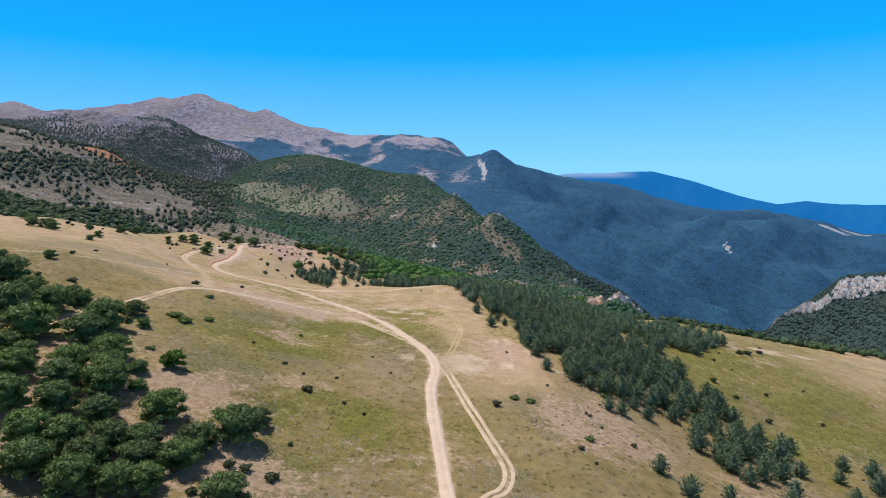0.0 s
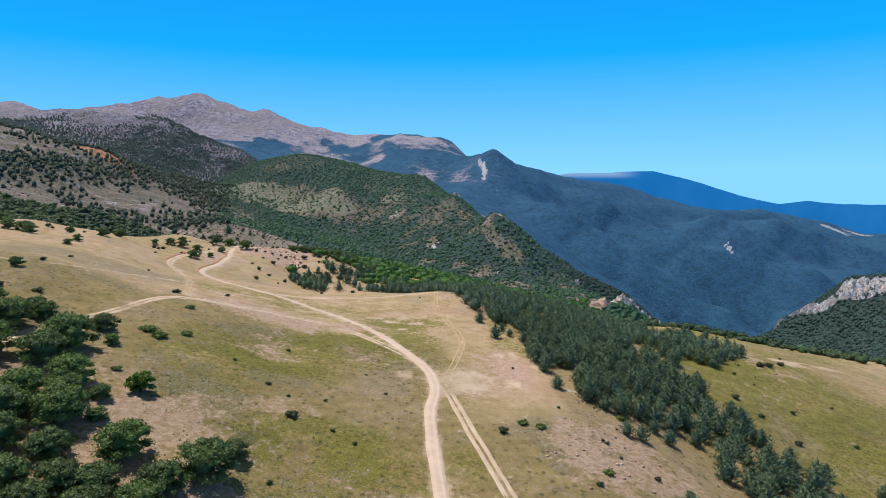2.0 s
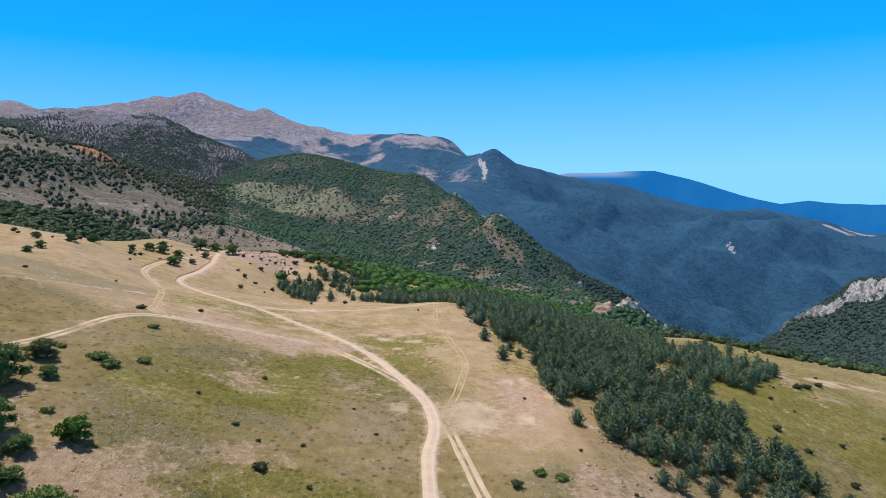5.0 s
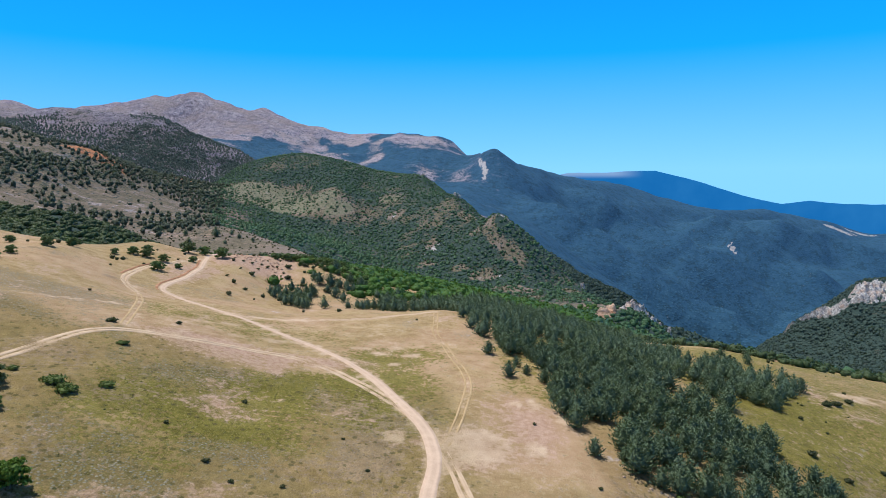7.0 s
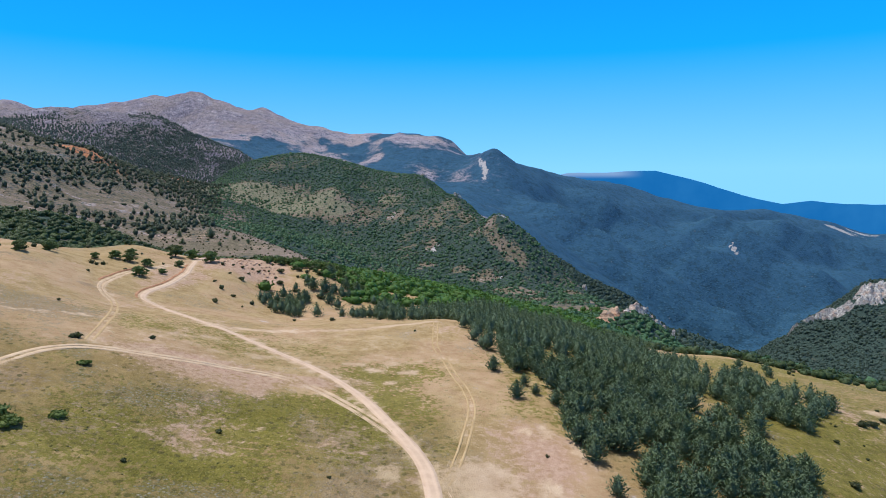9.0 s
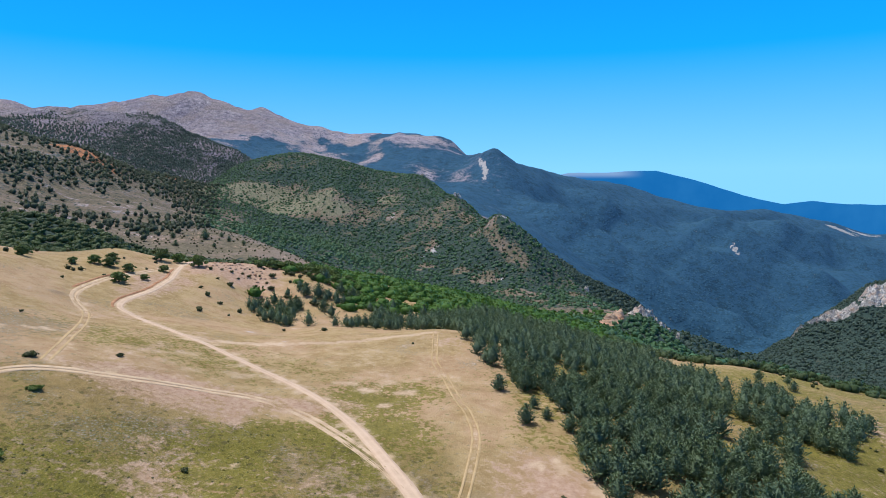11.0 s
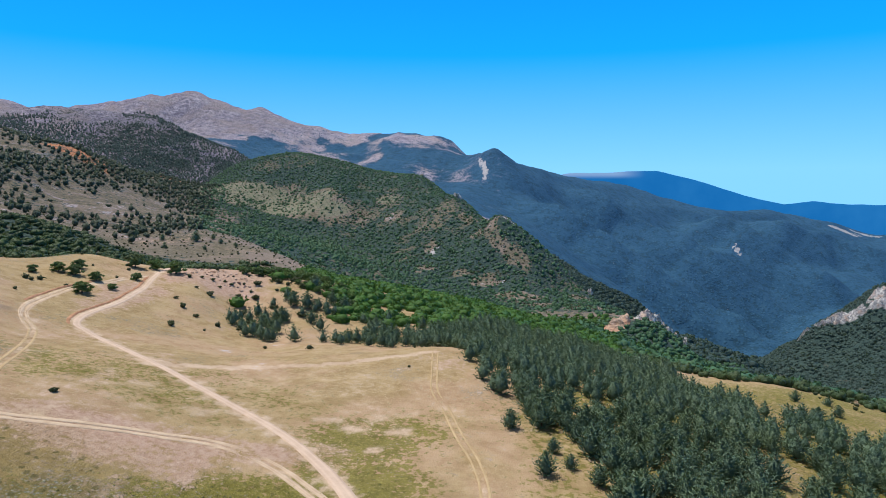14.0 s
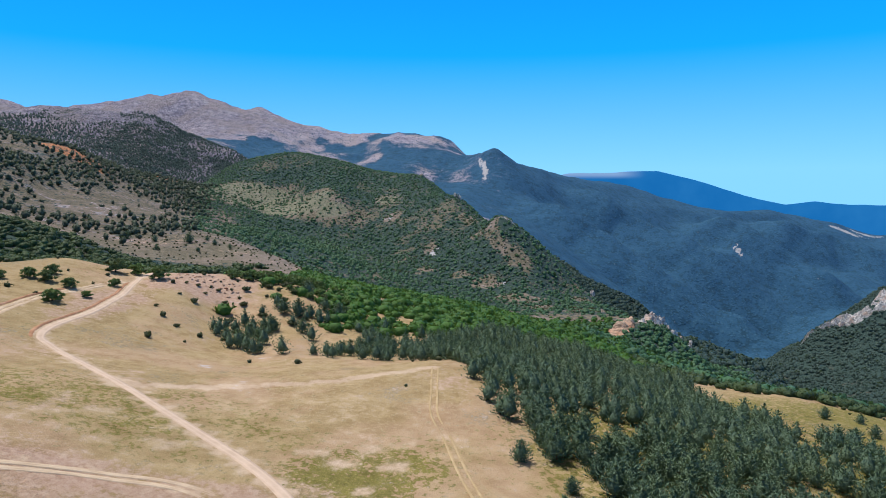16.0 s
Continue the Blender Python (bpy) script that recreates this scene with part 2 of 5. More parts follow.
def make_leaf(name, dark, light, warm, through=0.25, rough=0.55, grain=1.6, vary=0.6, sere=None):
    """Foliage that differs from tree to tree and from clump to clump, with leaf-gap shade painted in."""
    m, t, b = nodes_of(name, rough, 0.25)
    g = t.nodes.new("ShaderNodeNewGeometry")
    o = t.nodes.new("ShaderNodeObjectInfo")
    c = blend(t, calc(t, "ADD", calc(t, "MULTIPLY", g.outputs["Random Per Island"], vary), 0.45 * (1 - vary)), dark, light)
    c = blend(t, calc(t, "MULTIPLY", fade(t, o.outputs["Random"], 0.3, 1.0), 0.55), c, warm)
    if sere:  # some trees browner than the rest
        c = blend(t, calc(t, "MULTIPLY", fade(t, o.outputs["Random"], 0.30, 0.05), 0.7), c, sere)
    sway, drift = noise_tex(t, g.outputs["Position"], 0.06, 2), noise_tex(t, g.outputs["Position"], 0.011, 3)
    c = blend(t, calc(t, "MULTIPLY", fade(t, sway, 0.42, 0.66), 0.5), c, warm)
    c = blend(t, calc(t, "MULTIPLY", fade(t, drift, 0.46, 0.64), 0.45), c, dark)
    # noise paints paler sprays, and the shade of gaps between leaves, into the colour
    gap_shade = even(t, noise_tex(t, g.outputs["Position"], grain, 3, 0.7))
    c = blend(t, calc(t, "MULTIPLY", fade(t, gap_shade, 0.55, 1.0), 0.55), c, light)
    c = blend(t, calc(t, "MULTIPLY", fade(t, gap_shade, 0.45, 0.0), 0.5), c, dark)
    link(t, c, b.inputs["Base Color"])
    relief(t, b, gap_shade, 0.5, 0.4 / grain)
    tr = t.nodes.new("ShaderNodeBsdfTranslucent")
    link(t, blend(t, 0.5, c, (0.14, 0.20, 0.03)), tr.inputs[0])
    mix = t.nodes.new("ShaderNodeMixShader")
    mix.inputs[0].default_value = through
    link(t, b.outputs[0], mix.inputs[1])
    link(t, tr.outputs[0], mix.inputs[2])
    link(t, mix.outputs[0], t.nodes["Material Output"].inputs[0])
    return m


def make_stone(name, lo, hi, stain, scale=0.5):
    m, t, b = nodes_of(name, 0.9, 0.2)
    p = place(t)
    n1, n2 = noise_tex(t, p, scale, 6, 0.65), noise_tex(t, p, scale * 0.25, 3)
    c = blend(t, fade(t, n1, 0.3, 0.7), lo, hi)
    c = blend(t, calc(t, "MULTIPLY", fade(t, n2, 0.5, 0.65), 0.8), c, stain)
    link(t, c, b.inputs["Base Color"])
    relief(t, b, n1, 1.0, 0.6 / scale)
    return m


def make_bark(name, lo, hi):
    m, t, b = nodes_of(name, 0.9, 0.1)
    link(t, blend(t, noise_tex(t, place(t), 3.0, 4), lo, hi), b.inputs["Base Color"])
    return m


M_GROUND = make_ground()
M_ROAD = make_road("pale_dirt_road", (0.45, 0.338, 0.265), (0.53, 0.405, 0.325))
M_TRACK = make_road("faint_dirt_track", (0.40, 0.298, 0.215), (0.50, 0.388, 0.292))
M_FAINT = make_road("trodden_grass_track", (0.34, 0.25, 0.145), (0.42, 0.32, 0.20))
M_BANK = make_road("red_earth_bank", (0.30, 0.155, 0.092), (0.42, 0.24, 0.155))
M_OAK = make_leaf("oak_leaves", (0.054, 0.098, 0.036), (0.150, 0.212, 0.076), (0.138, 0.220, 0.050), 0.22, sere=(0.090, 0.098, 0.048))
M_DARKOAK = make_leaf("dark_oak_canopy", (0.028, 0.054, 0.024), (0.074, 0.112, 0.046), (0.062, 0.112, 0.034), 0.2, 0.55, 1.0)
M_FRESH = make_leaf("fresh_green_leaves", (0.040, 0.090, 0.016), (0.100, 0.185, 0.030), (0.095, 0.19, 0.024), 0.3)
M_WOODLAND = make_leaf("beech_canopy", (0.030, 0.086, 0.016), (0.078, 0.168, 0.030), (0.062, 0.172, 0.020), 0.25, 0.55, 1.0)
# the next three distant foliages have blue haze mixed into their colours
M_HILLWOOD = make_leaf("hazed_hill_canopy", (0.030, 0.088, 0.052), (0.092, 0.180, 0.092), (0.064, 0.160, 0.074), 0.2, 0.55, 0.5)
M_FARWOOD = make_leaf("hazed_far_canopy", (0.031, 0.064, 0.066), (0.060, 0.098, 0.090), (0.048, 0.090, 0.084), 0.3, 0.55, 0.4)
M_MOUNTPINE = make_leaf("hazed_mountain_pine_needles", (0.040, 0.074, 0.082), (0.100, 0.148, 0.146), (0.074, 0.118, 0.116), 0.25, 0.6, 0.4)
M_PINE = make_leaf("pine_needles", (0.046, 0.096, 0.070), (0.150, 0.216, 0.146), (0.130, 0.182, 0.094), 0.24, 0.6, 1.3)
M_SLOPEPINE = make_leaf("slope_pine_needles", (0.030, 0.050, 0.036), (0.078, 0.104, 0.070), (0.066, 0.088, 0.056), 0.2, 0.6, 0.8)
M_SHRUB = make_leaf("shrub_leaves", (0.028, 0.040, 0.018), (0.070, 0.085, 0.038), (0.075, 0.080, 0.036))
M_JUNIPER = make_leaf("low_juniper", (0.062, 0.105, 0.026), (0.140, 0.195, 0.050), (0.120, 0.165, 0.042))
M_STRAW = make_leaf("tussock_grass", (0.17, 0.16, 0.055), (0.36, 0.31, 0.12), (0.24, 0.24, 0.07), 0.35, 0.8)
M_BARK = make_bark("grey_brown_bark", (0.07, 0.055, 0.042), (0.16, 0.13, 0.10))
M_PINEBARK = make_bark("reddish_pine_bark", (0.10, 0.055, 0.035), (0.20, 0.12, 0.08))
M_LIME = make_stone("pale_limestone", (0.17, 0.165, 0.18), (0.66, 0.64, 0.64), (0.44, 0.32, 0.27), 0.30)
M_REDSTONE = make_stone("reddish_rock", (0.34, 0.22, 0.16), (0.52, 0.40, 0.32), (0.42, 0.20, 0.12), 0.2)

# ---- the lie of the land ----
# Crests, spurs and hollows as (east, north, height); the land is drawn smoothly through them.
PLATEAU = [(-160, 120, 26), (-107, 150, 12), (-77, 127, 4), (-80, 147, 8), (-63, 143, 3), (-103, 183, 14), (-99, 204, 14), (-122, 196, 21),
           (-75, 200, 8.5), (-72, 224, 7.5), (-32, 148, -4), (-31, 124, -8.5), (-42, 120, -5), (-43, 188, -1), (13, 150, -8.8),
           (34, 142, -12), (30, 187, -8), (17, 217, -5), (60, 160, -20), (97, 191, -26), (96, 170, -29), (86, 204, -19.5),
           (57, 191, -14), (120, 246, -22), (110, 260, -21), (98, 271, -21), (-10, 235, -4), (0, 100, -12), (-60, 85, -6), (50, 110, -19)]
RIM = [(-104, 290, 5.5), (-108, 276, 7.5), (-90, 317, -0.5), (0, 296, -3), (-3, 306, -5.2), (0, 330, -11.5), (30, 330, -14.5), (-25, 335, -11), (-45, 359, -10), (-8, 362, -12), (-59, 321, -8.3),
       (-42, 314, -6), (50, 308, -13), (78, 320, -25), (105, 345, -30), (96, 377, -35), (133, 358, -35), (152, 330, -34.5),
       (180, 318, -38), (215, 300, -41), (165, 358, -41), (195, 344, -44.5), (230, 324, -47), (120, 388, -41), (155, 280, -29), (300, 250, -60), (200, 160, -52), (140, 190, -34)]
KNOLL = [(-231, 330, 28), (-208, 340, 26), (-172, 338, 20), (-152, 300, 22), (-167, 289, 23), (-150, 377, 16), (-138, 331, 12.5),
         (-145, 324, 14.5), (-118, 374, 7), (-108, 383, 7.5), (-96, 405, 4), (-78, 396, 0.5), (-90, 358, -0.5), (-87, 364, -4.5),
         (-61, 402, -1.5), (-34, 392, -11), (-78, 440, -4.5), (-74, 463, -8), (-300, 260, 45), (-260, 420, 12), (-190, 415, 4), (-128, 430, 1)]
SADDLE = [(-342, 560, 14), (-272, 520, 5), (-208, 480, -1), (-158, 460, -3), (-319, 575, 20), (-282, 600, 5), (-329, 765, -8), (-264, 775, -6.5),
          (-214, 765, -13), (-161, 725, -23), (-209, 690, -22), (-247, 650, -18), (-290, 690, -12), (-230, 570, -12), (-160, 600, -22), (-420, 600, 34)]
GREENWOOD = [(-113, 560, -15), (-63, 520, -19), (-42, 560, -29), (8, 520, -31), (9, 610, -48), (52, 500, -39), (102, 520, -52), (-12, 475, -20.5), (-36, 470, -14), (20, 400, -19.5),
             (-75, 690, -50), (36, 700, -68), (138, 480, -63), (187, 440, -68), (236, 420, -75), (302, 420, -92), (150, 700, -116), (300, 690, -172),
             (400, 560, -165), (0, 850, -96), (-100, 800, -70), (90, 880, -114), (-180, 880, -52)]
MASSIF = [(-3025, 4400, 540), (-2852, 4400, 525), (-2650, 4350, 500), (-2139, 4250, 548), (-1858, 4250, 592), (-1615, 4200, 600), (-1412, 4250, 556), (-2250, 3650, 400), (-2550, 3900, 450), (-2170, 4000, 490),
          (-1314, 4350, 500), (-1213, 4400, 518), (-1010, 4350, 450), (-810, 4300, 407), (-595, 4250, 370), (-476, 4350, 355), (-169, 4350, 359),
          (-73, 4350, 325), (53, 4250, 311), (210, 3900, 185), (276, 3400, 216), (375, 3500, 168), (518, 3750, 112), (757, 3950, 88),
          (1042, 4250, 61), (1287, 4400, 15), (-1558, 3900, 401), (-1219, 3600, 295), (-943, 3400, 222), (-752, 3800, 253), (-471, 3700, 205),
          (-253, 3400, 118), (47, 3330, 116)]
LEE = [(-3500, 4950, 620), (-3270, 4900, 640), (-3080, 4900, 590), (-2800, 4880, 430), (-2098, 4800, 442), (-1594, 4800, 398), (-1364, 4950, 360), (-913, 4850, 237), (-536, 4900, 185),
       (-82, 4900, 155), (239, 4450, 37), (433, 4050, 11), (862, 4500, -82), (1447, 4950, -155)]
FRONT = [(-1825, 2650, 321), (-1585, 2600, 320), (-1388, 2450, 279), (-1310, 2600, 336), (-1162, 2650, 326), (-1059, 2650, 282), (-927, 2600, 214),
         (-783, 2500, 131), (-1210, 2350, 219), (-1046, 2350, 178), (-885, 2250, 93), (-1288, 2200, 198), (-804, 2300, 70), (-1500, 3300, 240), (-700, 3000, 90)]
VALE = [(320, 3100, 29), (560, 2900, -151), (768, 2700, -307), (867, 2300, -455), (700, 1900, -480), (1409, 2600, -610), (1487, 3300, -284), (1146, 3500, -191),
        (1750, 4250, -128), (2180, 4320, -138), (2620, 4350, -215), (2900, 4900, -330), (2400, 4900, -280), (1900, 4850, -260), (2063, 3600, -400), (2708, 4100, -345), (3150, 4480, -318), (3500, 4900, -430), (2336, 3300, -480), (3100, 3900, -420),
        (1715, 2800, -500), (176, 3000, 30), (-55, 2600, 40), (485, 2100, -258), (578, 1900, -317), (640, 1560, -440), (450, 1250, -238), (560, 1400, -305), (450, 980, -215), (-300, 2400, -20)]
WEST = [(-1076, 1560, 189), (-944, 1480, 163), (-833, 1400, 133), (-677, 1290, 108), (-641, 1330, 82), (-593, 1380, 52), (-554, 1420, 37), (-590, 1000, 69),
        (-598, 860, 67), (-533, 980, 35), (-431, 970, 11), (-597, 1230, 61), (-547, 1200, 40), (-634, 1570, 59), (-490, 760, 33), (-412, 740, 13),
        (-382, 800, 0), (-333, 900, -1), (-900, 1800, 67), (-700, 1900, 27), (-900, 1000, 157)]
HUMP = [(-638, 1800, 34), (-580, 1850, 84), (-497, 1850, 115), (-409, 1820, 122), (-325, 1800, 112), (-230, 1800, 91), (-133, 1780, 72), (-51, 1700, 60),
        (29, 1420, 19), (95, 1220, -7), (158, 1200, -46), (197, 1150, -90), (235, 1100, -129), (237, 950, -124), (233, 800, -106), (279, 840, -146),
        (-302, 1660, 64), (-188, 1600, 29), (-375, 1620, 5), (-461, 1600, 20), (-228, 1487, 18), (-260, 1400, -50), (-396, 1280, -33), (-162, 1400, -52),
        (-90, 1250, -84), (-5, 1120, -101), (73, 1080, -109), (66, 1230, -39), (185, 1090, -119), (123, 980, -120), (-165, 1000, -53), (-272, 1150, -37), (110, 1500, -70), (170, 1330, -110), (260, 1220, -190), (290, 1080, -195), (290, 950, -185), (60, 1750, -40)]
EASTHILL = [(843, 1329, -168), (825, 1342, -200), (790, 1358, -224), (746, 1376, -248), (722, 1388, -290), (760, 1300, -268), (790, 1450, -288), (795, 1240, -240), (950, 1350, -158), (1150, 1400, -130),
            (775, 1510, -312), (700, 1000, -262), (900, 1000, -225), (620, 1150, -332), (1100, 1800, -380), (1500, 1700, -200), (600, 600, -180)]


def plan(x, y):
    """Plan coordinates in which near and far land carry equal detail."""
    return x / (y + 260.0) * 1.6, np.log(y + 260.0)


def lattice(ix, iy, seed):
    h = np.sin(ix * 127.1 + iy * 311.7 + seed * 74.7) * 43758.5453
    return h - np.floor(h)


def soft_noise(x, y, seed=0):
    ix, iy = np.floor(x), np.floor(y)
    fx, fy = x - ix, y - iy
    fx, fy = fx * fx * (3 - 2 * fx), fy * fy * (3 - 2 * fy)
    a, b = lattice(ix, iy, seed), lattice(ix + 1, iy, seed)
    c, d = lattice(ix, iy + 1, seed), lattice(ix + 1, iy + 1, seed)
    return (a + (b - a) * fx) * (1 - fy) + (c + (d - c) * fx) * fy


def fbm(x, y, size, octaves=4, seed=0):
    """Fractal noise from about -1 to 1; size: the largest swell in metres."""
    total, amp, norm = 0.0, 1.0, 0.0
    for k in range(octaves):
        total = total + amp * (2 * soft_noise(x / size + 17.3 * k, y / size - 9.1 * k, seed + k) - 1)
        norm += amp
        amp, size = amp * 0.5, size * 0.5
    return total / norm


def ridged(x, y, size, octaves=4, seed=0):
    """Sharp crests and gullies, 0 to 1."""
    total, amp, norm = 0.0, 1.0, 0.0
    for k in range(octaves):
        total = total + amp * (1 - np.abs(2 * soft_noise(x / size + 5.7 * k, y / size + 3.3 * k, seed + k) - 1))
        norm += amp
        amp, size = amp * 0.5, size * 0.5
    return total / norm


def ramp(v, lo, hi):
    t = np.clip((v - lo) / (hi - lo), 0, 1)
    return t * t * (3 - 2 * t)


_marks = np.array(PLATEAU + RIM + KNOLL + SADDLE + GREENWOOD + MASSIF + LEE + FRONT + VALE + WEST + HUMP + EASTHILL, float)
_pu, _pv = plan(_marks[:, 0], _marks[:, 1])
_kern = np.sqrt((_pu[:, None] - _pu) ** 2 + (_pv[:, None] - _pv) ** 2 + 0.0005)
_np = len(_marks)
_sys = np.zeros((_np + 3, _np + 3))
_sys[:_np, :_np] = _kern - np.eye(_np) * 0.002
_sys[:_np, _np:] = np.stack([np.ones(_np), _pu, _pv], 1)
_sys[_np:, :_np] = _sys[:_np, _np:].T
_depth = _marks[:, 1] + 260.0
_weights = np.linalg.solve(_sys, np.r_[(_marks[:, 2] - 45.0) / _depth, 0, 0, 0])


def lie(x, y):
    """Height of the land without its small relief."""
    u, v = plan(x, y)
    total = _weights[_np] + _weights[_np + 1] * u + _weights[_np + 2] * v
    for k in range(_np):
        total = total + _weights[k] * np.sqrt((u - _pu[k]) ** 2 + (v - _pv[k]) ** 2 + 0.0005)
    return 45.0 + total * (y + 260.0)


SPURS = [[(800, 3330), (840, 3287), (1221, 2992), (1421, 2735), (1500, 2600)], [(1480, 3520), (1595, 3455), (1800, 3100)], [(380, 2900), (705, 2620), (900, 2480), (1109, 2386)],
         [(2000, 3830), (2265, 3800), (2527, 3600)]]


def off_line(x, y, line):
    """Distance to a broken line in plan."""
    best = np.full(x.shape, 1e9)
    for (ax, ay), (bx, by) in zip(line, line[1:]):
        t = np.clip(((x - ax) * (bx - ax) + (y - ay) * (by - ay)) / ((bx - ax) ** 2 + (by - ay) ** 2), 0, 1)
        best = np.minimum(best, np.hypot(x - ax - t * (bx - ax), y - ay - t * (by - ay)))
    return best


def height(x, y):
    x, y = np.asarray(x, float), np.asarray(y, float)
    h = lie(x, y)
    h = h + 0.35 * fbm(x, y, 14, 2, 3) * ramp(y, -200, 60) + 0.5 * fbm(x, y, 45, 2, 8)
    mid = ramp(y, 520, 1000)
    h = h + mid * (5.0 * fbm(x, y, 120, 4, 11) + 9.0 * (ridged(x + 30 * fbm(x, y, 200, 2, 5), y, 260, 4, 21) - 0.6))
    far = ramp(y, 2000, 2700)
    slope = 1 - 0.72 * ramp(x / y, 0.05, 0.14) * (1 - ramp(h, 60, 170))  # the valley side is smoother than the peaks
    h = h + far * slope * (34.0 * (ridged(x, y * 0.6 + 60 * fbm(x, y, 300, 2, 7), 230, 3, 33) - 0.6) + 78.0 * (ridged(x + 90 * fbm(x, y, 500, 3, 6), y * 0.7, 620, 5, 31) - 0.6) + 14.0 * fbm(x, y, 170, 4, 13))
    vale = ramp(y, 1700, 2300) * ramp(x / y, 0.04, 0.16) * (1 - ramp(h, 20, 140))
    along = x * 0.55 - y * 0.84 + 120 * fbm(x, y, 700, 3, 36)  # spurs run down to the valley
    h = h + vale * 30.0 * (np.abs(np.sin(along / 230.0)) - 0.62) + vale * 12.0 * (np.abs(np.sin(along / 83.0 + 2 * fbm(x, y, 260, 2, 37))) - 0.6)
    wx, wy = x + 45 * fbm(x, y, 260, 3, 38), y + 45 * fbm(x, y, 260, 3, 39)
    for line in SPURS:
        d = off_line(wx, wy, line)
        h = h + ramp(x / y, 0.10, 0.18) * ramp(y, 2000, 2300) * (100.0 * np.clip(1 - d / 190.0, 0, 1) ** 1.1 - 24.0 * (1 - ramp(np.abs(d - 230), 0, 120)))
    # two small pointed peaks
    h = h + 24.0 * np.clip(1 - np.hypot(x + 1213, y - 4400) / 120.0, 0, 1) ** 1.3 + 26.0 * np.clip(1 - np.hypot(x - 282, y - 3400) / 130.0, 0, 1)
    return h

# ---- the ground, one sheet to the horizon ----
def raw_mesh(name, co, faces, smooth=False, normals=None):
    """A mesh from arrays: faces all with the same number of corners, and shading normals where given."""
    co, faces = np.asarray(co, np.float32), np.asarray(faces, np.int32)
    n = faces.shape[1]
    me = bpy.data.meshes.new(name)
    me.vertices.add(len(co))
    me.vertices.foreach_set("co", co.ravel())
    me.loops.add(faces.size)
    me.loops.foreach_set("vertex_index", faces.ravel())
    me.polygons.add(len(faces))
    me.polygons.foreach_set("loop_start", np.arange(0, faces.size, n, dtype=np.int32))
    me.polygons.foreach_set("loop_total", np.full(len(faces), n, np.int32))
    me.polygons.foreach_set("use_smooth", np.full(len(faces), smooth))
    if normals is not None:
        me.attributes.new("custom_normal", "FLOAT_VECTOR", "POINT").data.foreach_set("vector", np.asarray(normals, np.float32).ravel())
    me.update(calc_edges=True)
    return me


def grid_faces(rows, cols):
    k = np.arange(rows * cols).reshape(rows, cols)
    return np.stack([k[:-1, :-1], k[:-1, 1:], k[1:, 1:], k[1:, :-1]], -1).reshape(-1, 4)


def spot(x, y, cx, cy, rx, ry=None, turn=0.0):
    """1 inside an oval of the plan, fading to 0 past its border."""
    ry = ry or rx
    c, s = math.cos(radians(turn)), math.sin(radians(turn))
    dx, dy = x - cx, y - cy
    d = np.sqrt(((c * dx + s * dy) / rx) ** 2 + ((-s * dx + c * dy) / ry) ** 2)
    return 1 - ramp(d, 0.6, 1.25)


def curve_points(pts, step=1.0):
    """A smooth line through the given points of the plan, in even steps."""
    p = np.array(pts, float)
    p = np.vstack([2 * p[0] - p[1], p, 2 * p[-1] - p[-2]])
    out = []
    for k in range(1, len(p) - 2):
        n = max(2, int(np.linalg.norm(p[k + 1] - p[k]) / step))
        u = np.linspace(0, 1, n, endpoint=False)[:, None]
        a, b, c, d = p[k - 1], p[k], p[k + 1], p[k + 2]
        out.append(0.5 * (2 * b + (c - a) * u + (2 * a - 5 * b + 4 * c - d) * u**2 + (3 * b - a - 3 * c + d) * u**3))
    return np.vstack(out + [p[-2:-1]])


def near_line(x, y, line):
    """Distance to a line of points spaced about a metre apart."""
    best = np.full(x.shape, 1e9)
    for px, py in line[::2]:
        best = np.minimum(best, (x - px) ** 2 + (y - py) ** 2)
    return np.sqrt(best)


MAIN_ROAD = [(6, 60), (4, 85), (1, 109), (-0.3, 122), (-1.6, 135), (-2.6, 148), (-3, 158), (-2, 168), (-2.5, 176), (-5, 186), (-13, 203), (-21, 217),
             (-32, 230), (-46, 242), (-60, 253), (-74, 265), (-89, 277), (-100, 285.5), (-105, 290), (-108, 299), (-109.5, 312), (-110.5, 330), (-113, 348),
             (-118, 366), (-122, 385), (-123, 400)]
EAST_TRACK = [(2, 100), (8, 109), (11, 112), (12.6, 116), (12.8, 121), (11, 129), (8, 140), (4, 157), (1.2, 169), (-1.5, 178)]
RIM_TRACK = [(-0.5, 176), (1.4, 182), (4, 195), (6, 211), (5, 222), (2, 235), (-0.4, 248), (-2.8, 258), (-3, 270), (-3, 290)]
WEST_TRACK = [(-100, 120), (-98, 140), (-97, 155), (-94, 168), (-90, 178), (-87.5, 190), (-85, 203), (-80, 210), (-67, 215), (-55, 219.5), (-42, 221.5), (-32, 218),
              (-22, 209.5), (-13, 199), (-7, 190)]
LOOP_TRACK = [(-122, 368), (-124, 345), (-126.5, 328), (-125, 310), (-120, 292), (-114, 281.5), (-107, 274)]
FAINT = {"a": [(-72, 262), (-52, 272), (-32, 279), (-13, 287), (-3, 290)], "b": [(-90, 212), (-66, 219), (-48, 233), (-20, 240), (-10, 244), (0, 248)],
         "c": [(-150, 195), (-120, 215), (-95, 240)], "d": [(-112, 283), (-90, 280), (-74, 266)],
         "e": [(-78, 213), (-68, 222), (-55, 234), (-46, 235)], "f": [(-77, 229), (-65, 242), (-54, 256)]}
LOOP_FOOT = [(-114, 281.5), (-107, 274), (-97, 255), (-88, 233), (-82, 215)]
